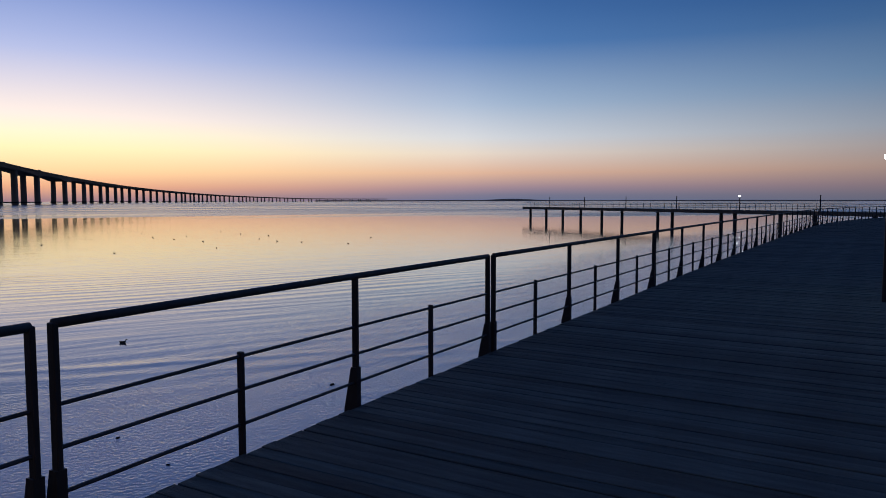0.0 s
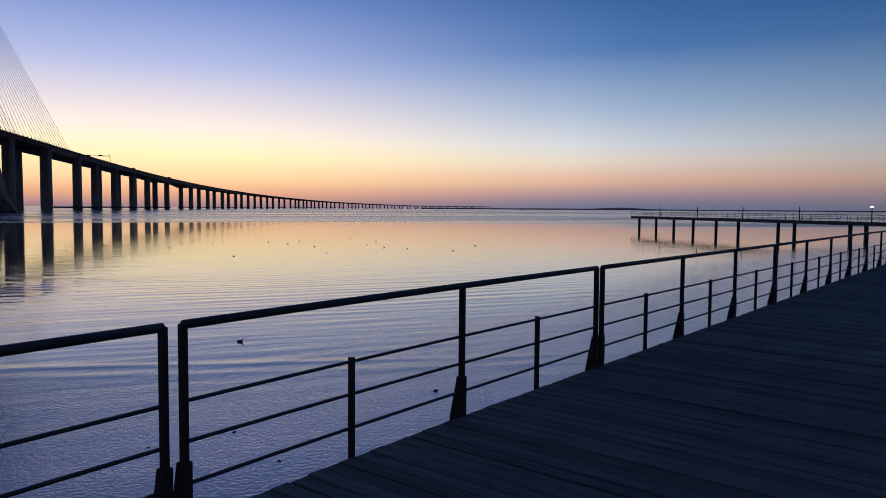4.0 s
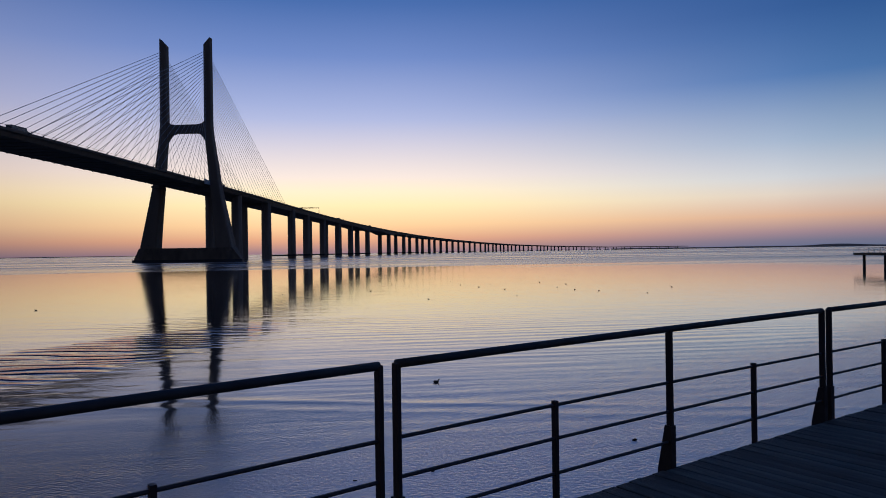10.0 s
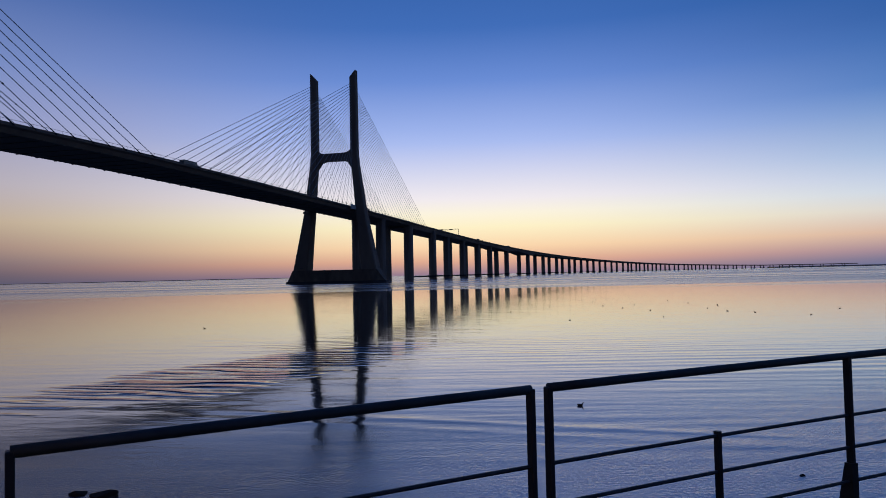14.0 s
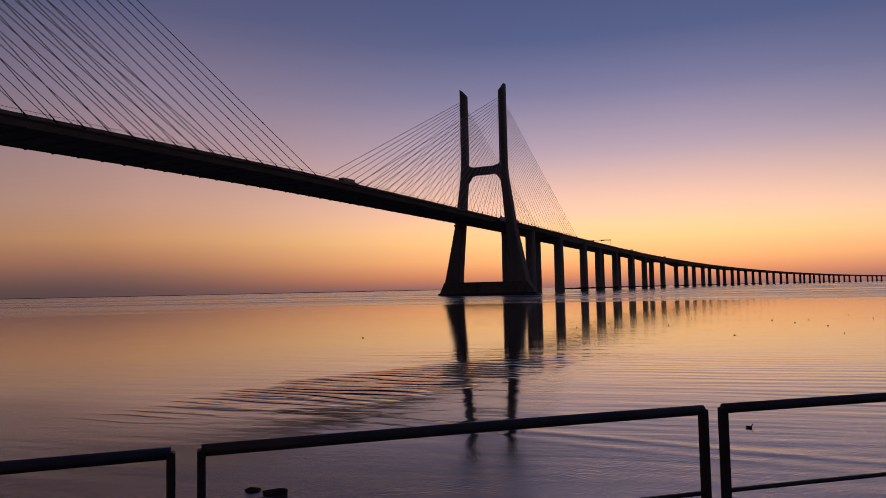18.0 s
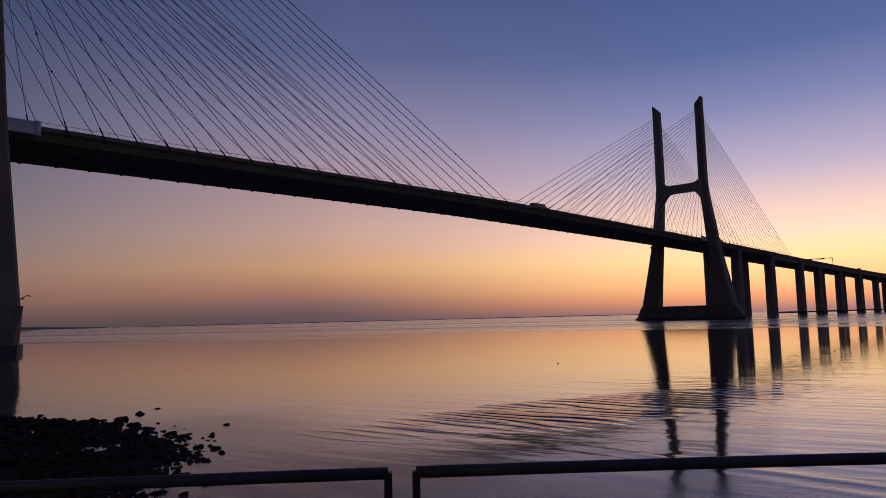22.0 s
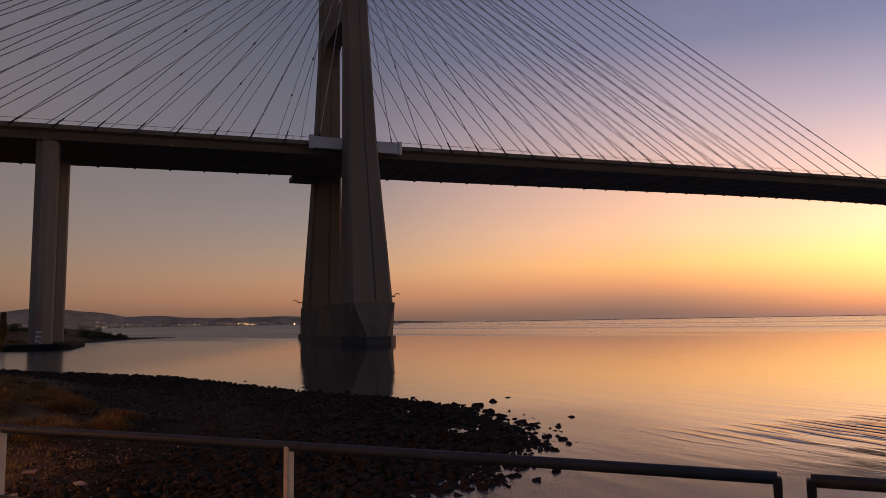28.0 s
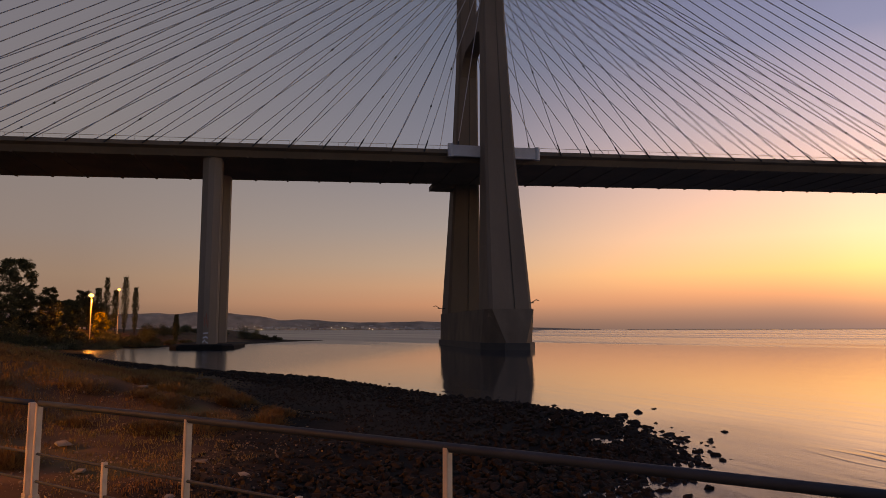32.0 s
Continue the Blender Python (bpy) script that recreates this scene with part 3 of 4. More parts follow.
# ---------------------------------------------------------------- on the bridge
def sign_gantry(s):
    p, u, v = axis(s)
    z = deck_z(s) - .9
    g = thing("sign_gantry", p + Vector((0, 0, z)), "steel sign gantry across the bridge road", "sign gantry")
    for o in (-13.5, 13.5):
        c = p + v * o + Vector((0, 0, z))
        part("post", tube(bmesh.new(), c, c + Vector((0, 0, 8.6)), .28, 8), STEEL, g)
    for hgt in (7.6, 8.6):
        part("beam", tube(bmesh.new(), p - v * 13.5 + Vector((0, 0, z + hgt)), p + v * 13.5 + Vector((0, 0, z + hgt)), .18, 6), STEEL, g)
    for o in (-8, 4):
        bm = bmesh.new()
        axes_box(bm, p + v * o - u * .3, v, u, 1.0, 2.2, .12, z + 7.5)
        part("sign_panel", bm, STEEL, g)


def vehicle(s, off, length, height, label, name):
    p, u, v = axis(s)
    z = deck_z(s) - .9
    c = p + v * off
    car = thing(name, c + Vector((0, 0, z)), label, name, "traffic on the bridge")
    bm = bmesh.new()
    w = 1.25 if height > 2 else .9
    prof = [(-.5, .35), (-.5, height * .98), (.28, height), (.30, height * .72), (.5, height * .62), (.5, .35)] if height > 2 else \
           [(-.5, .3), (-.5, height * .6), (-.36, height * .66), (-.24, height), (.12, height), (.26, height * .64), (.5, height * .54), (.5, .3)]
    loft(bm, [[c + u * a * length + v * t + Vector((0, 0, z + h)) for a, h in prof] for t in (-w, w)])
    part("body", bm, PAINT_DARK, car)
    for a in (-.32, .32):
        for t in (-w + .1, w - .1):
            q = c + u * a * length + v * t + Vector((0, 0, z + .38))
            part("wheel", tube(bmesh.new(), q - v * .14, q + v * .14, .38, 12), RUBBER, car)


sign_gantry(775)
vehicle(462, 9.5, 13, 3.9, "dark lorry on the bridge road", "lorry")
vehicle(905, 9.5, 9, 3.6, "dark lorry on the bridge road", "lorry")
vehicle(930, 9.5, 6, 2.7, "dark van on the bridge road", "van")
vehicle(1120, 9.5, 9, 3.4, "dark lorry on the bridge road", "lorry")
vehicle(228, 10.5, 12, 3.8, "dark lorry on the bridge road", "lorry")

# painted scrawls low on the shore pier, as plain shapes
p, u, v = axis(-70.5)
paint_a = material("pale_blue_paint", (.50, .58, .66), .6, vary=.15, scale=2)
paint_b = material("faded_red_paint", (.30, .10, .07), .6, vary=.2, scale=2)
wall = p + v * (10.2 + 3.1 + .0)
for o, z, w, hgt, tilt, m in ((-.35, 1.6, .6, .35, .5, paint_a), (.25, 1.8, .6, .3, -.4, paint_a), (-.2, 2.6, .8, .35, .3, paint_a), (.3, 3.0, .6, .3, -.5, paint_a), (0, 3.7, 1.1, .3, .1, paint_a),
                              (-.4, 5.6, .2, 2.0, 0, paint_b), (.05, 6.0, .2, 2.6, 0, paint_b), (.45, 5.2, .2, 1.8, .1, paint_b)):
    bm = bmesh.new()
    ring = [(-w / 2, 0), (w / 2, tilt), (w / 2, hgt + tilt), (-w / 2, hgt)]
    loft(bm, [[wall + v * d + u * (o + a) + Vector((0, 0, z + b)) for a, b in ring] for d in (-.2, .03)])
    tagged(part("wall_paint", bm, m), "bold painted scrawl on the foot of the pier", "graffiti", "painted scrawls")


# ---------------------------------------------------------------- promenade: plan
DECK_Z, RAIL_Z = 3.0, 4.12


def rail_heading(s):
    return radians(-29.0 - 4.5 * math.tanh((s + 1) / 3) - 1.2 * min(1.0, max(0.0, (s - 12) / 30)) - 30 * min(1.0, max(0.0, (s - 45) / 55)) ** 1.5)


RAIL_STEP = 0.02
RAIL_PTS = {0: Vector((-1.64, 3.75, 0))}
for i in range(0, 7000):
    h = rail_heading(i * RAIL_STEP)
    RAIL_PTS[i + 1] = RAIL_PTS[i] + Vector((-math.sin(h), math.cos(h), 0)) * RAIL_STEP
for i in range(0, -1500, -1):
    h = rail_heading(i * RAIL_STEP)
    RAIL_PTS[i - 1] = RAIL_PTS[i] - Vector((-math.sin(h), math.cos(h), 0)) * RAIL_STEP


def rail(s, z=0.0):
    p = RAIL_PTS[round(s / RAIL_STEP)]
    return Vector((p.x, p.y, z))


def rail_ways(s):
    h = rail_heading(s)
    along = Vector((-math.sin(h), math.cos(h), 0))
    return along, Vector((-along.y, along.x, 0))      # along, and out over the water


def railing_panel(posts, shorts, rail_mat, post_mat, label):
    """One welded length of railing: rounded top rail, three thin rails, flat main posts with gussets, short posts between."""
    a, b = posts[0], posts[-1]
    base = rail(a, DECK_Z)
    panel = thing("railing_panel", base, label, "railing", "promenade railing")
    n = max(2, round((b - a) / .6))
    line = [a + (b - a) * i / n for i in range(n + 1)]
    bm = bmesh.new()
    pipe(bm, [rail(s, RAIL_Z - .025) for s in line], .026, 10)
    part("top_rail", bm, rail_mat, panel, smooth=True)
    for hgt in (.67, .44, .20):
        bm = bmesh.new()
        pipe(bm, [rail(s, DECK_Z + hgt) for s in line], .012, 6)
        part("thin_rail", bm, rail_mat, panel)
    for s in posts:
        along, out = rail_ways(s)
        c = rail(s, 0)
        bm = bmesh.new()
        axes_box(bm, c, along, out, RAIL_Z - .02 - DECK_Z + .25, .017, .027, DECK_Z - .25)
        bmesh.ops.bevel(bm, geom=bm.edges[:], offset=.005, segments=1, affect="EDGES")
        # posts within the lamp's reach take the lamplit tan, the rest dark steel
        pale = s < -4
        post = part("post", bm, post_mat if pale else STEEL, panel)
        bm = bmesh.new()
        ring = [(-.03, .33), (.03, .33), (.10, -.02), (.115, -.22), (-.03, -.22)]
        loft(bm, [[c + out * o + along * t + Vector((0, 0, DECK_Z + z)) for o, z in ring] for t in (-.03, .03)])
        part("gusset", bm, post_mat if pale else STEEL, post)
    for s in shorts:
        along, out = rail_ways(s)
        bm = bmesh.new()
        axes_box(bm, rail(s, 0), along, out, .95, .015, .02, DECK_Z - .25)
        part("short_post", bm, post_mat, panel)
    return panel


BAY = 2.45
HALF_GAP = .055
LEFT = "dark steel railing beside the shore, lamplight put into the tan of its posts"
RIGHT = "dark painted steel railing with thin rails along the timber promenade"
PANELS = [[-16.2, -13.9, -11.6, -9.38], [-9.26, -7.23, -5.05, -2.70], [-2.58, -.10], [.02, 2.60, 5.02], [5.15, 7.56, 9.86, 12.20], [12.30, 14.70, 17.15, 19.50]]
s = 19.6
for k in range(13):
    PANELS.append([s, s + BAY, s + 2 * BAY, s + 3 * BAY - .1])
    s += 3 * BAY
for posts in PANELS:
    mids = [(p + q) / 2 for p, q in zip(posts, posts[1:])]
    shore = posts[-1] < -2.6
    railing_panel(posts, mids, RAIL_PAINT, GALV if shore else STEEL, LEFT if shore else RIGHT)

# ---------------------------------------------------------------- promenade: timber deck
WIDTH = 8.0
boardwalk = thing("boardwalk", rail(0, DECK_Z - .3), "weathered grey timber promenade with planks laid across", "boardwalk", kind="structure")
bm = bmesh.new()
rings = []
for i in range(-9, 55):
    s = i * 2
    along, out = rail_ways(s)
    rings.append([rail(s, z) + out * o for o, z in ((-.06, DECK_Z - .32), (-.06, DECK_Z - .05), (-WIDTH, DECK_Z - .05), (-WIDTH, DECK_Z - .32))])
loft(bm, rings)
part("bearer", bm, material("dark_bearer", (.05, .045, .04), .9, vary=.3, scale=2), boardwalk)
PLANK = .145


def plank_mesh(seed):
    rng = random.Random(seed)
    bm = bmesh.new()
    w = PLANK / 2 - .0028
    rings = []
    for i in range(7):
        x = -WIDTH - .02 + (WIDTH - .01) * i / 6
        dz = rng.uniform(-.003, .003)
        rings.append([Vector((x, y, z + dz)) for y, z in ((-w, -.045), (w, -.045), (w, -.004), (w - .005, 0), (-w + .005, 0), (-w, -.004))])
    loft(bm, rings)
    me = bpy.data.meshes.new("plank")
    bm.normal_update()
    bm.to_mesh(me)
    bm.free()
    me.materials.append(TIMBER)
    return me


PLANKS = [plank_mesh(i) for i in range(6)]


# ---------------------------------------------------------------- water and shore
def ring_sheet(bm, z, radii, count):
    """A round sheet that is fine near the middle and reaches the horizon."""
    rows = []
    for r in radii:
        rows.append([bm.verts.new((r * math.cos(2 * math.pi * i / count), r * math.sin(2 * math.pi * i / count), z)) for i in range(count)])
    bm.faces.new(rows[0])
    for a, b in zip(rows, rows[1:]):
        for i in range(count):
            bm.faces.new((a[i], a[(i + 1) % count], b[(i + 1) % count], b[i]))


bm = bmesh.new()
ring_sheet(bm, 0.0, [20, 60, 200, 800, 3000, 5200], 64)
tagged(part("water", bm, WATER), "calm estuary water with low ripples at dawn", "water", kind="structure")

# the waterline, seen from above, round the stony foreshore, the inlet and the spit
SHORE = [(14, -60), (8, -10), (-1.5, -1.0), (-6, -1.4), (-13, -2.4), (-19, -1.9), (-23.4, 1.2), (-28.0, 3.9), (-31.8, 4.1), (-38.8, 2.3), (-44.8, -1.5), (-52, -9.2), (-60, -16.5), (-68, -23.5), (-79, -41),
         (-98, -65), (-112, -79), (-124, -87), (-136, -97), (-150, -107), (-163, -112), (-172, -106), (-184, -101), (-205, -97), (-232, -97), (-258, -101), (-276, -97), (-294, -93), (-303, -95), (-302, -104), (-303, -114),
         (-312, -140), (-340, -190), (-420, -300), (-600, -560), (-300, -800), (200, -700), (200, -60)]


def inside(x, y):
    hit = False
    for (x0, y0), (x1, y1) in zip(SHORE, SHORE[1:] + SHORE[:1]):
        if (y0 > y) != (y1 > y) and x < (x1 - x0) * (y - y0) / (y1 - y0) + x0:
            hit = not hit
    return hit


def shore_distance(x, y):
    """Metres from the waterline, positive on land."""
    best = 1e9
    for (x0, y0), (x1, y1) in zip(SHORE, SHORE[1:] + SHORE[:1]):
        dx, dy = x1 - x0, y1 - y0
        t = max(0, min(1, ((x - x0) * dx + (y - y0) * dy) / (dx * dx + dy * dy)))
        best = min(best, math.hypot(x - x0 - t * dx, y - y0 - t * dy))
    return best if inside(x, y) else -best


def land_z(x, y):
    d = shore_distance(x, y)
    n = noise.noise(Vector((x * .06, y * .06, 3.1))) + .5 * noise.noise(Vector((x * .21, y * .21, 9.7)))
    if d < 0:
        return max(-3.0, d * .12)
    t = max(0.0, min(1.0, (d - 12) / 19))
    z = .045 * min(d, 9) + 3.2 * t * t * (3 - 2 * t) + n * min(1, d / 12) * .4 * (.25 + t)
    z += .22 * noise.noise(Vector((x * .5, y * .5, 4.4))) * min(1, max(0, d - 9) / 8)
    if 0 < d < 11 and x > -42:                       # pools among the stones
        z += (.34 * noise.noise(Vector((x * .33, y * .33, 8.1))) - .05) * min(1, d / 2) * min(1, (11 - d) / 5)
    z += .9 * min(1, max(0, (d - 18) / 16)) * min(1, max(0, (-x - 30) / 25)) * (1 + .6 * n)
    near = math.hypot(x + 4, y + 4)
    if near < 26:                                   # hollow beside the promenade
        z = min(z, 1.5 + max(0, near - 12) * .12 + n * .15)
    return z


def land_patch(name, x0, x1, y0, y1, step):
    bm = bmesh.new()
    nx, ny = round((x1 - x0) / step), round((y1 - y0) / step)
    grid = [[None] * (ny + 1) for _ in range(nx + 1)]
    for i in range(nx + 1):
        for j in range(ny + 1):
            x, y = x0 + i * step, y0 + j * step
            z = land_z(x, y)
            grid[i][j] = bm.verts.new((x, y, z))
    for i in range(nx):
        for j in range(ny):
            q = (grid[i][j], grid[i + 1][j], grid[i + 1][j + 1], grid[i][j + 1])
            if max(v.co.z for v in q) > -1.2:
                bm.faces.new(q)
    bmesh.ops.delete(bm, geom=[v for v in bm.verts if not v.link_faces], context="VERTS")
    return bm


bm = land_patch("g", -620, 200, -800, 0, 10)
cut = [f for f in bm.faces if f.calc_center_median().x > -150 and f.calc_center_median().y > -120]
bmesh.ops.delete(bm, geom=cut, context="FACES")
fine = land_patch("g", -150, 30, -120, 10, 1.5)
other = bpy.data.meshes.new("fine")
fine.to_mesh(other)
fine.free()
bm.from_mesh(other)
tagged(part("ground", bm, GROUND, smooth=True), "stony foreshore rising to rough ground with dry grass", "ground", kind="structure")

# ---------------------------------------------------------------- long fishing pier
PIER_A, PIER_B = Vector((29.2, 177.6, 0)), Vector((67.8, 67.9, 0))
pier_way = (PIER_B - PIER_A).normalized()
pier_side = Vector((-pier_way.y, pier_way.x, 0))
jetty = thing("jetty", PIER_A, "long dark jetty on round piles with a thin railing", "jetty")
JZ = 3.15
bm = bmesh.new()
mid = (PIER_A + PIER_B) / 2
axes_box(bm, mid, pier_way, pier_side, .55, (PIER_B - PIER_A).length / 2, 1.7, JZ - .55)
part("deck", bm, DARK_CONC, jetty)
for k in (2.2, 10, 17.5, 25, 33, 40, 51, 55, 67, 70, 79, 85, 94, 103, 112):
    c = PIER_A + pier_way * k - pier_side * .6
    part("support_column", tube(bmesh.new(), c + Vector((0, 0, -3)), c + Vector((0, 0, JZ - .4)), .30, 10), DARK_CONC, jetty)
for o in (-1.6, 1.6):
    for hgt in (1.05, .7, .4):
        bm = tube(bmesh.new(), PIER_A + pier_side * o + Vector((0, 0, JZ + hgt)), PIER_B + pier_side * o + Vector((0, 0, JZ + hgt)), .03 if hgt > 1 else .015, 6)
        part("thin_rail", bm, STEEL, jetty)
    for k in range(0, 117, 2):
        c = PIER_A + pier_way * k + pier_side * o + Vector((0, 0, JZ))
        part("rail_post", tube(bmesh.new(), c, c + Vector((0, 0, 1.08)), .03, 5), STEEL, jetty)


def lamp_post(place, height, glass, label, radius=.09, arm=None, paint=None, head=None):
    base = Vector(place)
    post = thing("lamp_post", base, label, "lamp post", "lamp posts")
    top = base + Vector((0, 0, height))
    part("pole", tube(bmesh.new(), base - Vector((0, 0, .3)), top, radius, 8, radius * .7), paint or STEEL, post)
    head_at = top
    if arm:
        head_at = top + Vector((*arm, .25))
        part("arm", tube(bmesh.new(), top, head_at, radius * .5, 6), STEEL, post)
    if glass:
        bm = bmesh.new()
        bmesh.ops.create_icosphere(bm, subdivisions=2, radius=head or radius * 1.5, matrix=Matrix.Translation(head_at + Vector((0, 0, .05))) @ Matrix.Diagonal((1.3, 1.3, .9, 1)))
        part("lamp_head", bm, glass, post, smooth=True)
    else:
        part("cap", tube(bmesh.new(), top, top + Vector((0, 0, .12)), radius * 1.1, 8), STEEL, post)
    return post


for k in (10, 25, 40, 55, 70, 85):
    lit = k == 70
    lamp_post(PIER_A + pier_way * k + pier_side * .3 + Vector((0, 0, JZ)), 2.2, LAMP_COOL if lit else None,
              "lit lamp post with a white lamp on the jetty" if lit else "unlit dark lamp post on the jetty", .10)
lamp_post((8.19, 11.63, DECK_Z), 2.4, LAMP_COOL, "lit lamp post with a cool white lamp on the promenade", .05)

# unseen posts added to give the two promenade lights a body
for x, y, z in ((-.5, -15.0, 7.5), (-12.0, -36.0, 8.0)):
    base = land_z(x - 1, y - .6)
    lamp_post((x - 1, y - .6, base), z - base + .1, LAMP_WARM, "unseen sodium lamp post added behind the promenade", .08, arm=(1.0, .6), paint=GALV)

# ---------------------------------------------------------------- far shores
def far_ridge(name, az0, az1, dist, profile, label, mat, n=120):
    """A low ridge of land along an arc, with a crest, a front slope and a back."""
    bm = bmesh.new()
    rows = []
    for i in range(n + 1):
        f = i / n
        a = radians(az0 + (az1 - az0) * f)
        d = Vector((-math.sin(a), math.cos(a), 0))
        hgt = profile(f)
        rows.append([bm.verts.new(d * (dist + o) + Vector((0, 0, z))) for o, z in ((0, -1), (4, min(hgt, 3)), (60, hgt * .45), (160, hgt), (260, -1))])
    for a, b in zip(rows, rows[1:]):
        for j in range(4):
            bm.faces.new((a[j], a[j + 1], b[j + 1], b[j]))
    return tagged(part(name, bm, mat, smooth=False), label, "hills" if "hill" in name else "shore", kind="structure")


def bumpy(base, amp, seed, freq=9):
    return lambda f: max(.5, base + amp * noise.noise(Vector((f * freq, seed, .5))) + amp * .4 * noise.noise(Vector((f * freq * 4, seed, 1.5))))


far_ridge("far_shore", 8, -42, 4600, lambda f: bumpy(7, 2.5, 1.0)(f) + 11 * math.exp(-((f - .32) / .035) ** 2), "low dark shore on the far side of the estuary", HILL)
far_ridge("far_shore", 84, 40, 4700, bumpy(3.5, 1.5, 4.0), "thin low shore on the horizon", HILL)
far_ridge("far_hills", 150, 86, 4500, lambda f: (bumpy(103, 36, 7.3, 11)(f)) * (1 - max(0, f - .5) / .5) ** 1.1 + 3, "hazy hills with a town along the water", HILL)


# ---------------------------------------------------------------- stones of the foreshore
def hull_mesh(seed, name, points, flat=.7):
    """A broken, angular stone: the hull of a few random points."""
    r = random.Random(seed)
    bm = bmesh.new()
    for i in range(points):
        d = Vector((r.gauss(0, 1), r.gauss(0, 1), r.gauss(0, 1))).normalized() * r.uniform(.8, 1.1)
        bm.verts.new((d.x, d.y * .8, d.z * flat))
    res = bmesh.ops.convex_hull(bm, input=bm.verts[:])
    bmesh.ops.delete(bm, geom=[v for v in bm.verts if not v.link_faces], context="VERTS")
    return bm


def stone_mesh(seed, name, mat, flat=.7):
    bm = hull_mesh(seed, name, 16, flat)
    bmesh.ops.bevel(bm, geom=bm.edges[:], offset=.05, segments=1, affect="EDGES")
    me = bpy.data.meshes.new(name)
    bm.normal_update()
    bm.to_mesh(me)
    bm.free()
    me.materials.append(mat)
    return me


STONES = [stone_mesh(i, "rock", ROCK) for i in range(7)]
rng = random.Random(21)


def edge_point(i0, i1, spread):
    """A random place near the waterline between two of its corners."""
    k = rng.uniform(i0, i1)
    i = int(k)
    (x0, y0), (x1, y1) = SHORE[i], SHORE[i + 1]
    f = k - i
    return x0 + (x1 - x0) * f + rng.gauss(0, spread), y0 + (y1 - y0) * f + rng.gauss(0, spread)


count = 0
while count < 280:
    x, y = edge_point(3, 12, .8) if rng.random() < .5 else edge_point(4.5, 9.5, .9)
    y += rng.uniform(-.3, 1.7)
    if y > 9 or x > -4:
        continue
    r = rng.uniform(.12, .32)
    ob = new("rock", STONES[count % 7])
    ob.matrix_basis = Matrix.LocRotScale((x, y, max(-.12, land_z(x, y)) + r * .12), Euler((rng.uniform(-.3, .3), rng.uniform(-.3, .3), rng.uniform(0, 6.3))), (r, r, r * rng.uniform(.8, 1.25)))
    tagged(ob, "dark wet rock at the water's edge", "rock", "shore rocks")
    count += 1
# larger blocks pile up at the point
for x, y, r in ((-42.3, -0.8, 0.42), (-38.7, 0.1, 0.41), (-36.8, 0.9, 0.23), (-34.6, 1.4, 0.32), (-38.7, 1.9, 0.16), (-35.7, 2.3, 0.30), (-33.5, 2.4, 0.19), (-33.7, 3.2, 0.24), (-29.7, 3.1, 0.32), (-33.1, 3.4, 0.30), (-32.0, 3.9, 0.23), (-30.4, 4.1, 0.28), (-29.2, 4.2, 0.23), (-33.6, 4.9, 0.16), (-32.8, 5.1, 0.18), (-31.1, 5.2, 0.14), (-27.5, 4.4, 0.26), (-26.8, 4.5, 0.15), (-26.6, 4.9, 0.24), (-26.4, 3.6, 0.19), (-26.7, 3.3, 0.15), (-23.0, 0.5, 0.20), (-21.8, 1.2, 0.17), (-22.1, 2.5, 0.19), (-22.1, 3.1, 0.16), (-21.4, 3.6, 0.20), (-22.6, 4.4, 0.20), (-23.3, 1.8, 0.17)):
    ob = new("rock", STONES[count % 7])
    tall = rng.uniform(.75, 1.1)
    ob.matrix_basis = Matrix.LocRotScale((x, y, max(-.05, land_z(x, y)) + r * .25), Euler((rng.uniform(-.25, .25), rng.uniform(-.25, .25), rng.uniform(0, 6.3))), (r * 1.1, r, r * tall))
    tagged(ob, "large dark wet block piled at the point", "rock", "shore rocks")
    count += 1
# a few stand out alone in the shallows
for x, y, r in ((-40.3, 3.6, .46), (-42.0, 4.7, .36), (-44.1, 5.8, .18), (-34.8, 7.7, .17), (-28.5, 5.9, .26), (-37.4, 4.0, .34), (-35.8, 4.4, .3), (-33.4, 5.0, .3), (-32.3, 5.4, .26), (-31.5, 5.1, .2),
                (-39.4, 3.4, .32), (-29.3, 5.5, .24), (-27.4, 5.9, .18), (-14.9, 9.2, .30), (-14.3, 9.0, .22), (-15.5, 9.0, .2), (-14.6, 8.6, .22), (-1.9, 18.0, .08), (-5.7, 14.1, .06), (-4.2, 12.6, .045), (-7.0, 13.0, .04)):
    ob = new("rock", STONES[count % 7])
    ob.matrix_basis = Matrix.LocRotScale((x, y, .0), Euler((0, 0, rng.uniform(0, 6.3))), (r * 1.3, r, r * .8))
    tagged(ob, "dark wet rock in the shallows", "rock", "shore rocks")
    count += 1


def scatter(name, label, category, meshes, spots, material_, parent=None):
    """Many stones as one mesh: (x, y, z, size) each."""
    verts, faces, base = [], [], 0
    src = []
    for me in meshes:
        src.append(([v.co.copy() for v in me.vertices], [tuple(p.vertices) for p in me.polygons]))
    for k, (x, y, z, r) in enumerate(spots):
        vs, fs = src[k % len(src)]
        m = Matrix.LocRotScale((x, y, z), Euler((rng.uniform(-.5, .5), rng.uniform(-.5, .5), rng.uniform(0, 6.3))), (r, r, r))
        verts += [tuple(m @ v) for v in vs]
        faces += [tuple(i + base for i in f) for f in fs]
        base += len(vs)
    me = bpy.data.meshes.new(name)
    me.from_pydata(verts, [], faces)
    me.materials.append(material_)
    return tagged(new(name, me), label, category, kind="stuff")


def low_stone(seed, flat=.7):
    bm = hull_mesh(seed * 13, "stone", 10, flat)
    me = bpy.data.meshes.new("stone")
    bm.to_mesh(me)
    bm.free()
    return me


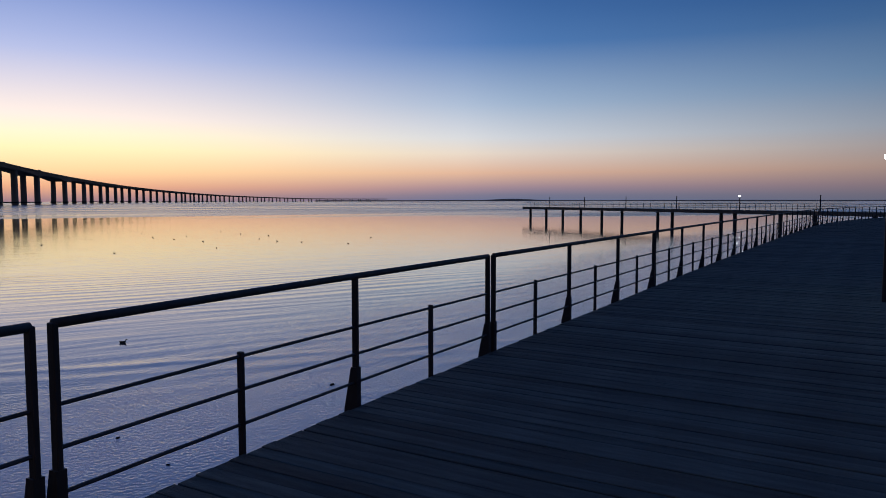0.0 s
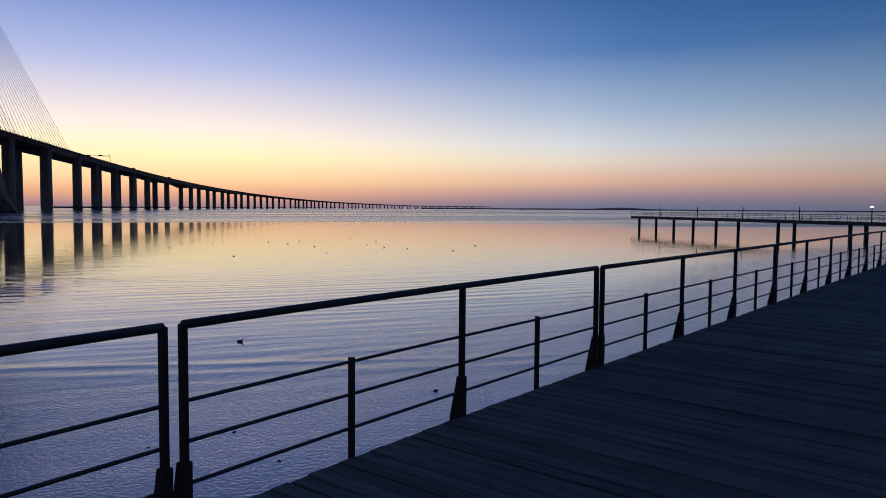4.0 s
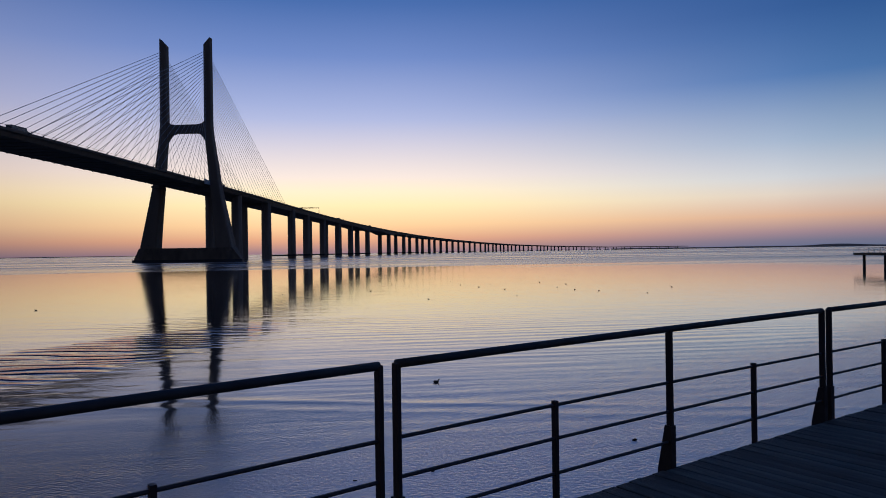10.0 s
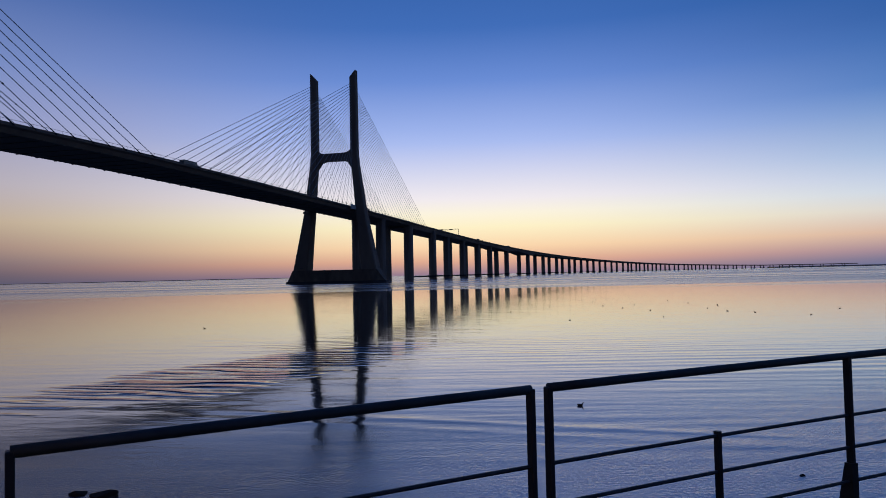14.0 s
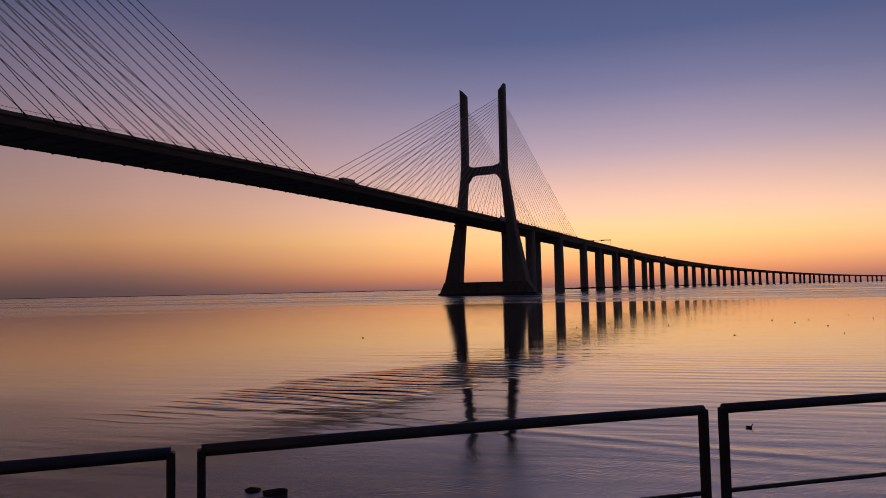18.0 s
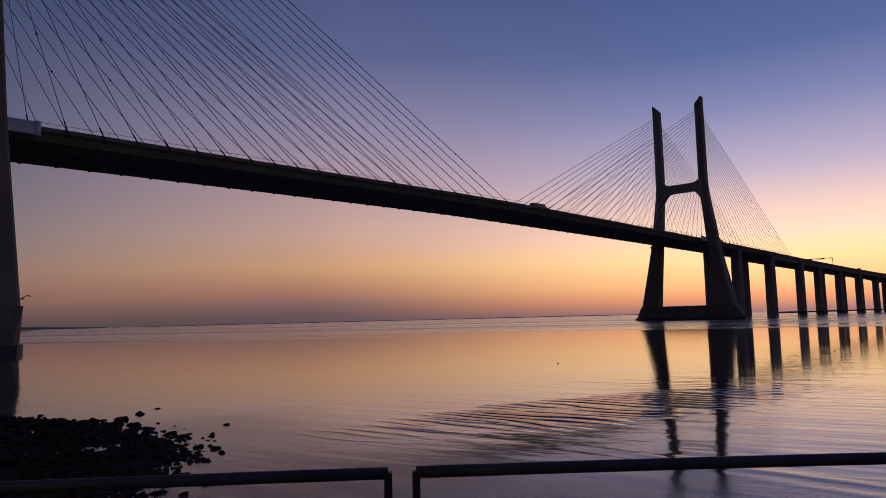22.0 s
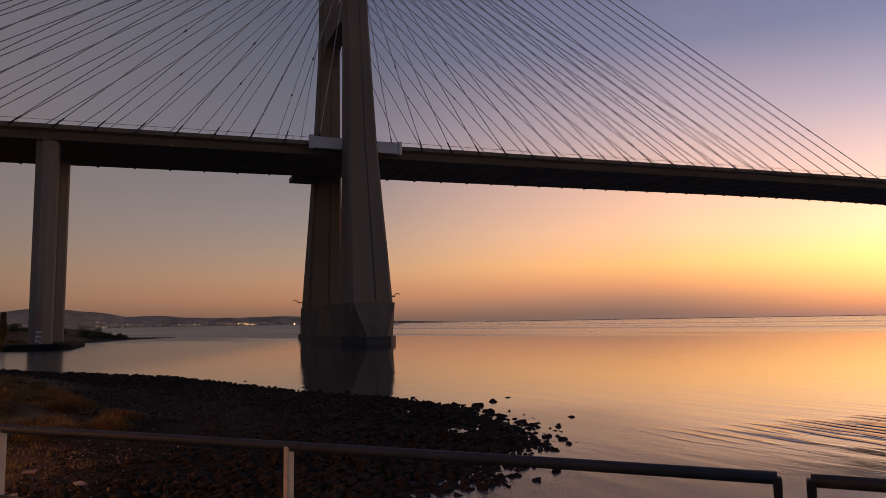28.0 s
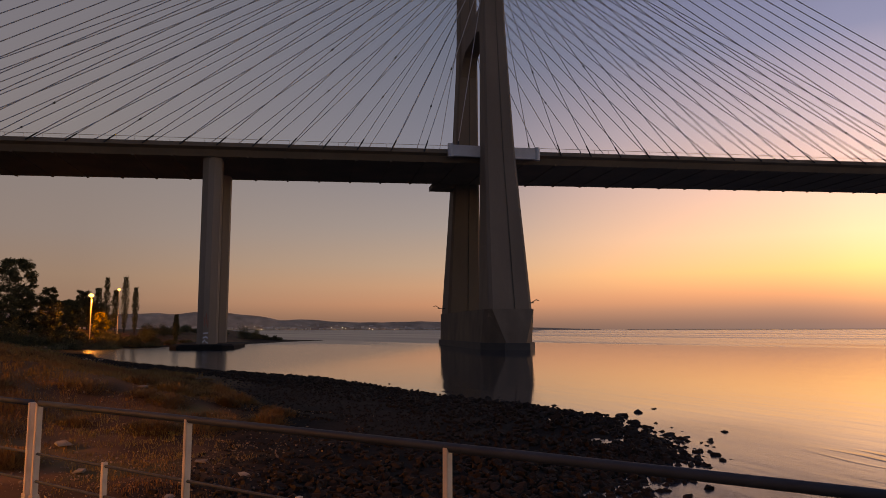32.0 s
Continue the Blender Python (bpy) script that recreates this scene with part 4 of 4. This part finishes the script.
LOW = [low_stone(i + 1) for i in range(6)]
spots = []
while len(spots) < 11500:
    x, y = edge_point(4, 17, 1.0)
    if rng.random() < .9:                                  # spread up the beach
        d = rng.uniform(0, 28)
        x, y = x + d * rng.uniform(.1, .75), y - d * rng.uniform(.5, 1.0)
    d = shore_distance(x, y)
    if not -0.6 < d < 20 or (x > -6 and y > -8):
        if not (-2.0 < d <= -.6 and math.hypot(x, y) < 48 and rng.random() < .6):
            continue
    if (x > -7 and y > -8) or (.405 * x - .914 * y > rng.uniform(-.5, 2.5) and d > rng.uniform(7, 10)):
        continue
    far = math.hypot(x, y)
    r = rng.uniform(.07, .21) * (1 if far < 60 else 1.5) * (1.0 if d < 9 else .6)
    if far < 46 and d < 6:
        r *= 1.3
    spots.append((x, y, max(-.1, land_z(x, y)) + r * .15, r))
while len(spots) < 12000:                                  # loose stones standing in the shallows off the point
    x = rng.uniform(-31, -18.5)
    y = -1.9 + (-19 - x) * .62 + rng.uniform(-.4, 3.4)
    if x < -25 and y > 5.2 or noise.noise(Vector((x * .8, y * .8, 6.6))) < rng.uniform(-.5, .3):
        continue
    r = rng.uniform(.1, .3)
    spots.append((x, y, max(-.12, land_z(x, y)) + r * .25, r))
scatter("rocks", "dark wet rocks strewn over the foreshore", "rocks", LOW, spots, ROCK)
spots, pale = [], []
while len(spots) < 11500:
    x, y = rng.uniform(-38, -5.2), rng.uniform(-30, 1.5)
    d = shore_distance(x, y)
    if d < 3 or .405 * x - .914 * y < rng.gauss(-1.5, 1.8) or math.hypot(x, y) > 38 or rng.random() < .3 * (noise.noise(Vector((x * .3, y * .3, 2))) + .6):
        continue
    r = abs(rng.gauss(0, .026)) + .013
    (pale if rng.random() < .035 and d > 8 else spots).append((x, y, land_z(x, y) + r * .3, r))
scatter("rubble", "brown rubble and broken stones on rough ground", "rubble", LOW, spots, RUBBLE)
for k in range(110):                                     # heap at the end of the inlet
    f, g = rng.gauss(0, 5.0), rng.gauss(0, 1.2)
    x, y = -62 - .84 * f + .54 * g, -40 - .54 * f - .84 * g
    r = rng.uniform(.08, .3)
    (pale if k % 3 else spots).append((x, y, land_z(x, y) + r * .3, r))
for k in range(16):
    x, y = rng.gauss(-98, 1.6), rng.gauss(-69.5, 1.0)
    r = rng.uniform(.1, .45)
    pale.append((x, y, land_z(x, y) + r * .2, r))
scatter("pale_rubble", "pale stones among darker rubble", "rubble", LOW, pale, PALE_STONE)
for x, y, a, w in ((-23.0, -17.1, .9, .36), (-20.2, -14.4, .3, .2), (-31.2, -19.2, 1.2, .24), (-19.5, -10.6, 2.0, .16), (-21.0, -9.5, .8, .2), (-18.1, -10.3, .1, .14), (-22.4, -11.6, 1.7, .15)):
    bm = bmesh.new()
    z = land_z(x, y)
    ca, sa = math.cos(a), math.sin(a)
    axes_box(bm, (x, y, 0), (ca, sa, 0), (-sa, ca, 0), .09, w, w * .6, z + .01)
    for v in bm.verts:
        v.co += Vector((rng.uniform(-.08, .08), rng.uniform(-.08, .08), rng.uniform(-.02, .03)))
    bmesh.ops.bevel(bm, geom=bm.edges[:], offset=.015, segments=1, affect="EDGES")
    tagged(part("stone_slab", bm, PALE_STONE), "pale broken slab lying on rubble", "stone slab", "broken slabs")

# ---------------------------------------------------------------- dry grass
def meadow(x, y):
    """How far a place lies inside the grassy bank, in metres from the edge of the stones."""
    return shore_distance(x, y) - max(10.0, 17.5 - max(0, math.hypot(x, y) - 38) * .22) + 3.0 * noise.noise(Vector((x * .15, y * .15, 5)))


verts, faces = [], []
tufts = 0
while tufts < 16000:
    if tufts < 9500:
        x, y = rng.uniform(-62, -12), rng.uniform(-60, -8)
        if math.hypot(x, y) < 27:
            continue
    elif tufts < 10800:
        x, y = rng.uniform(-34, -9), rng.uniform(-26, -6)
    else:
        x, y = rng.uniform(-160, -40), rng.uniform(-125, -25)
    inner = meadow(x, y)
    near = math.hypot(x, y)
    low = 9500 <= tufts < 10800
    if low:                                             # short growth among the rubble
        if .405 * x - .914 * y < rng.uniform(0, 4) or near < 11:
            continue
    elif inner < rng.uniform(-1.0, 3.0) or near < 13:
        continue
    dens = noise.noise(Vector((x * .16, y * .16, 7.7)))
    if dens < rng.uniform(-.5, .1) - (.25 if near > 34 else 0):
        continue
    z = land_z(x, y)
    tufts += 1
    big = 1.0 if near < 55 else 1.45
    hgt = rng.uniform(.14, .36) * big * (1 + .7 * dens) * (.5 if low else 1)
    for k in range(13):
        a = rng.uniform(0, 6.3)
        lean = rng.uniform(.2, 1.1) * hgt
        r0 = rng.uniform(0, .4) * big
        bx, by = x + r0 * math.cos(a * 3), y + r0 * math.sin(a * 3)
        w = .0135 * big
        px_, py_ = -math.sin(a) * w, math.cos(a) * w
        h = hgt * rng.uniform(.6, 1.1)
        i = len(verts)
        verts += [(bx - px_, by - py_, z - .05), (bx + px_, by + py_, z - .05),
                  (bx + .4 * lean * math.cos(a) + px_ * .7, by + .4 * lean * math.sin(a) + py_ * .7, z + h * .6),
                  (bx + .4 * lean * math.cos(a) - px_ * .7, by + .4 * lean * math.sin(a) - py_ * .7, z + h * .6),
                  (bx + lean * math.cos(a), by + lean * math.sin(a), z + h)]
        faces += [(i, i + 1, i + 2, i + 3), (i + 3, i + 2, i + 4)]
me = bpy.data.meshes.new("dry_grass")
me.from_pydata(verts, [], faces)
me.materials.append(DRY_GRASS)
tagged(new("dry_grass", me), "dry brown and olive grass covering the bank", "grass", kind="stuff")


def brush(x, y, wide, tall, seed):
    """A low mound of dry stems, leaning outwards from the middle."""
    r = random.Random(seed)
    base = Vector((x, y, land_z(x, y) - .05))
    gx_, gy_ = (land_z(x + 1, y) - land_z(x - 1, y)) / 2, (land_z(x, y + 1) - land_z(x, y - 1)) / 2
    verts, faces = [], []
    for k in range(int(420 + 380 * wide)):
        a, q = r.uniform(0, 6.3), wide * math.sqrt(r.random())
        up = tall * (1 - (q / wide) ** 2 * .75) * r.uniform(.55, 1.15)
        b = a + r.gauss(0, .8)
        lean = r.uniform(.1, .55) * (.3 + q / wide)
        root = Vector((math.cos(a) * q, math.sin(a) * q, math.cos(a) * q * gx_ + math.sin(a) * q * gy_ - .03))
        mid = root + Vector((math.cos(b) * lean * .4, math.sin(b) * lean * .4, up * .65))
        tip = root + Vector((math.cos(b) * lean, math.sin(b) * lean, up * r.uniform(.8, 1.0)))
        w = Vector((-math.sin(b), math.cos(b), 0)) * r.uniform(.008, .02)
        i = len(verts)
        verts += [tuple(root - w), tuple(root + w), tuple(mid + w * .9), tuple(mid - w * .9), tuple(tip)]
        faces += [(i, i + 1, i + 2, i + 3), (i + 3, i + 2, i + 4)]
    me = bpy.data.meshes.new("dry_bush")
    me.from_pydata(verts, [], faces)
    me.materials.append(BRUSH)
    ob = new("dry_bush", me)
    ob.location = base
    tagged(ob, "low mound of brown dry brush on the bank", "bush", "dry brush on the bank")


rb = random.Random(63)
mounds = 0
while mounds < 120:
    x, y = rb.uniform(-75, -14), rb.uniform(-62, -8)
    near = math.hypot(x, y)
    m = meadow(x, y)
    if near < 22 or not -1.5 < m < 12 or rb.random() < (.0 if m < 4 else .6) or (near > 55 and rb.random() < .5):
        continue
    brush(x, y, rb.uniform(.55, 1.35), rb.uniform(.3, .75), 300 + mounds)
    mounds += 1


# ---------------------------------------------------------------- trees and bushes
def polar(az, dist, z=None):
    a = radians(az)
    x, y = -math.sin(a) * dist, math.cos(a) * dist
    return Vector((x, y, land_z(x, y) if z is None else z))


def tree(place, height, spread, shape, label, leaves=1500, name="tree", seed=0, leaf=.26, foliage=None):
    """A tapered trunk with limbs and a crown of small leaf clumps. shape: column, round or bush."""
    r = random.Random(seed)
    base = Vector(place)
    t = thing(name, base, label, name, "trees on the shore" if name == "tree" else "bushes on the shore")
    bm = bmesh.new()
    trunk_top = height * (.95 if shape == "column" else .62 if shape == "round" else .3)
    rad = height * (.014 if shape == "column" else .02)
    pts = [base + Vector((r.gauss(0, .02) * height * k, r.gauss(0, .02) * height * k, -.4 + trunk_top * k)) for k in (0, .25, .5, .75, 1)]
    for k, (p, q) in enumerate(zip(pts, pts[1:])):
        tube(bm, p, q, rad * (1 - k * .2), 7, rad * (.8 - k * .2))
    ends = []
    for k in range(26 if shape == "round" else 12):
        f = r.uniform(.3, 1)
        i = min(3, int(f * 4))
        p = pts[i].lerp(pts[i + 1], f * 4 - i)
        a = r.uniform(0, 6.3)
        if shape == "column":
            q = p + Vector((math.cos(a) * spread * .5, math.sin(a) * spread * .5, height * .14))
        elif shape == "round":
            q = p + Vector((math.cos(a), math.sin(a), r.uniform(-.1, .9))) * spread * r.uniform(.35, .9)
        else:
            q = p + Vector((math.cos(a), math.sin(a), r.uniform(.3, .9))) * spread * r.uniform(.4, .8)
        tube(bm, p, q, rad * .35, 5, rad * .1)
        ends.append(q)
    part("trunk", bm, BARK, t)
    verts, faces = [], []
    lobes = []
    if shape == "bush":
        for k in range(9):
            a = r.uniform(0, 6.3)
            q = r.uniform(0, .75) * spread
            up = height * r.uniform(.35, .8) * (1 - .35 * q / spread)
            lobes.append((Vector((math.cos(a) * q, math.sin(a) * q, up * .6)), spread * r.uniform(.3, .5), up * .62))
    elif shape == "round":
        for k in range(72):
            f = r.uniform(.06, 1)
            a = r.uniform(0, 6.3)
            q = spread * (1 - .6 * f ** 3) * math.sqrt(r.random()) * .95
            w = spread * r.uniform(.15, .28)
            lobes.append((Vector((math.cos(a) * q, math.sin(a) * q, height * f - w * .5)), w, w * r.uniform(.55, .8)))
    for k in range(leaves):
        if shape == "column":
            f = r.random() ** .8
            w = spread * (.4 + .6 * math.sin(min(1, f * 1.05) * math.pi * .9)) * (.85 + .6 * noise.noise(Vector((f * 6, seed, 0))))
            a = r.uniform(0, 6.3)
            lean = noise.noise(Vector((seed * 3.3, f * 2, 0))) * spread * .5
            c = Vector((math.cos(a), math.sin(a), 0)) * w * math.sqrt(r.random()) * r.uniform(.7, 1.1) + Vector((lean, lean * .5, height * (.06 + .94 * f)))
        else:
            e, w, h = lobes[k % len(lobes)]
            d = Vector((r.gauss(0, 1), r.gauss(0, 1), r.gauss(0, 1))).normalized() * r.random() ** .4 * r.uniform(.85, 1.12)
            c = e + Vector((d.x * w, d.y * w, d.z * h))
        if c.z < .05:
            c.z = r.uniform(.02, .5)
        size = leaf * r.uniform(.6, 1.3)
        u_ = Vector((r.gauss(0, 1), r.gauss(0, 1), r.gauss(0, .7))).normalized()
        v_ = u_.cross(Vector((r.gauss(0, 1), r.gauss(0, 1), r.gauss(0, 1)))).normalized()
        i = len(verts)
        verts += [tuple(c - u_ * size), tuple(c + v_ * size * .6), tuple(c + u_ * size), tuple(c - v_ * size * .6)]
        faces.append((i, i + 1, i + 2, i + 3))
    me = bpy.data.meshes.new("crown")
    me.from_pydata(verts, [], faces)
    me.materials.append(foliage or LEAF)
    crown = new("crown", me)
    crown.parent = t
    return t


tree(polar(130.0, 215), 20.0, 7.4, "round", "large dark broadleaf tree above the bank", 14000, seed=1)
tree(polar(132.4, 208), 18.5, 7.0, "round", "large dark broadleaf tree above the bank", 14000, seed=2)
tree(polar(127.95, 215), 14.6, 3.7, "round", "dark broadleaf tree behind the bank", 8000, seed=3)
tree(polar(126.4, 203), 12.0, 3.5, "round", "dark broadleaf tree behind the bank", 8000, seed=4)
tree(polar(125.7, 240), 11.5, 3.6, "round", "dark broadleaf tree behind the bank", 5500, seed=5)
for i, (az, dist, h, w) in enumerate(((135.2, 205, 13.0, 5.5), (130.2, 212, 10.5, 4.4), (129.4, 222, 11.5, 4.2), (128.0, 218, 9.6, 4.2), (126.9, 222, 9.8, 4.0), (125.4, 232, 9.4, 4.0), (124.6, 240, 8.0, 4.0), (132.6, 214, 12.0, 5.0))):
    tree(polar(az, dist), h, w, "round", "dark broadleaf tree leafy to the ground", 5200, seed=60 + i)
for i, (az, h, w) in enumerate(((124.2, 15.6, 1.35), (123.6, 12.0, 1.5), (122.95, 16.2, 1.6), (122.25, 13.8, 1.25), (119.35, 8.6, 1.2), (124.75, 12.0, 1.7))):
    tree(polar(az, 232), h, w, "column", "slender poplar near the shore road", 2100, seed=20 + i, leaf=.2)
for i, (az, dist, h, w) in enumerate(((125.6, 205, 4.5, 3.2), (124.6, 200, 3.6, 3.4), (121.6, 225, 5.2, 4.2), (120.9, 235, 5.6, 4.0), (120.2, 240, 4.6, 3.8), (121.0, 215, 3.8, 3.6),
                                      (122.4, 214, 4.0, 3.8), (114.3, 285, 9.0, 4.6), (113.5, 288, 5.6, 3.8), (112.8, 292, 3.0, 3.0), (112.0, 295, 2.4, 3.0), (118.6, 262, 3.4, 3.6), (117.4, 270, 3.2, 3.6),
                                      (116.0, 278, 3.6, 3.6), (129.6, 200, 4.4, 4.2), (131.5, 190, 4.6, 4.4), (127.9, 205, 4.0, 4.0), (126.6, 200, 4.0, 3.8), (133.5, 180, 4.5, 4.5), (128.8, 196, 4.8, 4.6), (130.6, 194, 5.2, 4.8), (132.5, 188, 5.0, 4.8), (134.6, 182, 5.4, 4.8), (127.2, 214, 5.4, 4.6),
                                      (126.1, 216, 5.8, 4.4), (124.0, 216, 4.6, 4.2), (123.2, 214, 4.2, 4.2), (119.6, 250, 3.4, 3.8), (122.9, 206, 2.6, 3.4), (121.8, 204, 1.8, 3.0), (120.8, 208, 1.6, 3.2), (123.8, 196, 1.8, 3.2), (125.0, 190, 1.6, 3.0), (126.2, 184, 1.8, 3.2), (119.7, 222, 1.6, 3.4), (118.8, 232, 1.5, 3.4), (127.3, 178, 1.8, 3.0), (124.4, 186, 1.4, 2.6), (122.3, 192, 1.4, 3.0))):
    tree(polar(az, dist), h, w, "bush", "low dark bush on the shore", 2600, "bush", 40 + i, .17)

tree(polar(124.56, 219), 8.0, 3.0, "round", "small tree with a street lamp's yellow light put into its leaves", 4200, "tree", 91, .2, LAMPLIT_LEAF)

# ---------------------------------------------------------------- street lamps on the shore
def street_lamp(place, height, lit, label, head=.24):
    return lamp_post(place, height, LAMP_WARM if lit else None, label, .16, arm=(1.1, .7), paint=GALV, head=head)


a = polar(125.2, 215)
street_lamp(a, 13.7 - a.z, True, "lit sodium street lamp on a tall pole by the shore", .5)
lamp("street_lamp_light", a + Vector((1.2, .8, 13.4 - a.z)), 4500, SODIUM, .4)
b = polar(123.4, 228)
street_lamp(b, 16.1 - b.z, True, "tall pale street lamp with a dim warm lamp", .3)
c = polar(119.98, 330, 1.0)
street_lamp(c, 3.2, True, "small lit lamp on the far shore")

# raised strip standing in for the shore road's edge where lamplight catches it
bm = bmesh.new()
for az0 in (129.2, 128.0, 126.8, 125.6):
    p, q = polar(az0, 196), polar(az0 - 1.2, 196)
    way = (q - p).normalized()
    axes_box(bm, (p + q) / 2, (way.x, way.y, 0), (-way.y, way.x, 0), 1.5, (q - p).length / 2, .2, min(p.z, q.z) - 1.0)
tagged(part("road_edge_strip", bm, PIER_CONC), "long low strip added for the lamplit edge of the shore road", "low wall")

# ---------------------------------------------------------------- town under the hills
def house_mesh(w, d, h, roof):
    bm = bmesh.new()
    axes_box(bm, (0, 0, 0), (1, 0, 0), (0, 1, 0), h, w / 2, d / 2, 0)
    loft(bm, [[Vector((sx * w / 2 * 1.04, sy * d / 2 * 1.04, h)) for sx, sy in ((-1, -1), (1, -1), (1, 1), (-1, 1))],
              [Vector((sx * w / 2 * 1.04, sy * .05, h + roof)) for sx, sy in ((-1, -1), (1, -1), (1, 1), (-1, 1))]])
    me = bpy.data.meshes.new("house")
    bm.normal_update()
    bm.to_mesh(me)
    bm.free()
    me.materials.append(HOUSE)
    return me


HOUSES = [house_mesh(26, 14, 9, 3), house_mesh(16, 12, 14, 2), house_mesh(40, 16, 7, 3), house_mesh(12, 10, 7, 3)]
r2 = random.Random(77)
for k in range(250):
    az = r2.uniform(101, 122) if k < 210 else r2.uniform(91, 101)
    dist = 4470 + r2.random() ** 1.3 * 110
    up = (dist - 4500) * .42 * max(0, (az - 90) / 30)
    p = polar(az, dist, max(0.5, min(up, 40)))
    ob = new("house", HOUSES[k % 4])
    ob.matrix_basis = Matrix.Translation(p) @ Matrix.Rotation(radians(az) + r2.uniform(-.4, .4), 4, "Z")
    tagged(ob, "pale far house of the town along the water", "house", "town houses")
spots = []
for k in range(80):
    az = r2.uniform(102, 121) if k < 66 else r2.uniform(93, 102)
    p = polar(az, 4440, 2 + r2.random() * (30 if az > 111 else 14))
    spots.append((p.x, p.y, p.z, r2.uniform(.5, 1.2)))
scatter("town_lamps", "small warm lamps of the far town", "lamps", LOW, spots, TOWN_LIGHT)

# ---------------------------------------------------------------- water birds
def duck(place, way, size=1.0):
    base = Vector(place)
    d = thing("duck", base, "small dark duck floating on calm water", "duck", "floating ducks")
    u_ = Vector((math.cos(way), math.sin(way), 0))
    v_ = Vector((-u_.y, u_.x, 0))
    bm = bmesh.new()
    rings = []
    for f, w, lo, hi in ((-.24, .015, .07, .10), (-.17, .06, .0, .12), (-.05, .09, -.03, .13), (.08, .085, -.03, .12), (.15, .05, .0, .11), (.18, .015, .05, .09)):
        rings.append([base + (u_ * f + v_ * w * math.cos(t) + Vector((0, 0, (lo + hi) / 2 + (hi - lo) / 2 * math.sin(t)))) * size for t in [i * math.pi / 4 for i in range(8)]])
    loft(bm, rings)
    part("body", bm, DUCK, d, smooth=True)
    bm = bmesh.new()
    tube(bm, base + (u_ * .13 + Vector((0, 0, .08))) * size, base + (u_ * .17 + Vector((0, 0, .19))) * size, .03 * size, 6)
    bmesh.ops.create_icosphere(bm, subdivisions=1, radius=.045 * size, matrix=Matrix.Translation(base + (u_ * .19 + Vector((0, 0, .21))) * size))
    tube(bm, base + (u_ * .22 + Vector((0, 0, .205))) * size, base + (u_ * .29 + Vector((0, 0, .195))) * size, .016 * size, 5, .008 * size)
    part("head", bm, DUCK, d)


r3 = random.Random(4)
FLOCK = [(34.3, 84), (33.2, 88), (31.8, 92), (25.6, 104), (24.2, 96), (22.6, 70), (20.8, 110), (20.0, 98), (17.6, 100), (15.4, 74), (15.1, 112), (13.6, 104), (12.2, 90), (10.8, 84), (8.9, 82), (5.2, 78),
         (27.3, 86), (18.5, 92), (16.4, 86), (11.5, 98), (3.4, 90), (51.5, 72), (108.3, 148), (107.6, 150), (106.0, 158), (109.6, 140), (112.6, 190)]
for az, dist in FLOCK:
    duck(polar(az, dist, 0.0), r3.uniform(0, 6.3), r3.uniform(.4, .6))
duck((-9.5, 23.7, 0), .3, .5)

# planks of the promenade: one by one where the camera stands, joined farther off
rng = random.Random(5)
s, count = -6.0, 0
while s < 36:
    along, out = rail_ways(s)
    ob = new("plank", PLANKS[count % 6])
    m = Matrix(((out.x, along.x, 0, 0), (out.y, along.y, 0, 0), (0, 0, 1, 0), (0, 0, 0, 1)))
    p = rail(s, DECK_Z + rng.uniform(-.003, .003)) - boardwalk.location
    ob.matrix_basis = Matrix.Translation(p) @ m @ Matrix.Rotation(rng.uniform(-.002, .002), 4, "Z")
    ob.parent = boardwalk
    s += PLANK
    count += 1
verts, faces = [], []
while s < 100:
    along, out = rail_ways(s)
    c = rail(s, DECK_Z + rng.uniform(-.004, .004))
    i = len(verts)
    w = PLANK / 2 - .005
    for o, z in ((-.03, -.04), (-.03, 0), (-WIDTH, 0), (-WIDTH, -.04)):
        for t in (-w, w):
            q = c + out * o + along * t + Vector((0, 0, z)) - boardwalk.location
            verts.append(tuple(q))
    faces += [(i, i + 1, i + 3, i + 2), (i + 2, i + 3, i + 5, i + 4), (i + 4, i + 5, i + 7, i + 6), (i, i + 2, i + 4, i + 6), (i + 1, i + 7, i + 5, i + 3)]
    s += PLANK
me = bpy.data.meshes.new("far_planks")
me.from_pydata(verts, [], faces)
me.materials.append(TIMBER)
ob = new("far_planks", me)
ob.parent = boardwalk
ob["kind"] = "stuff"
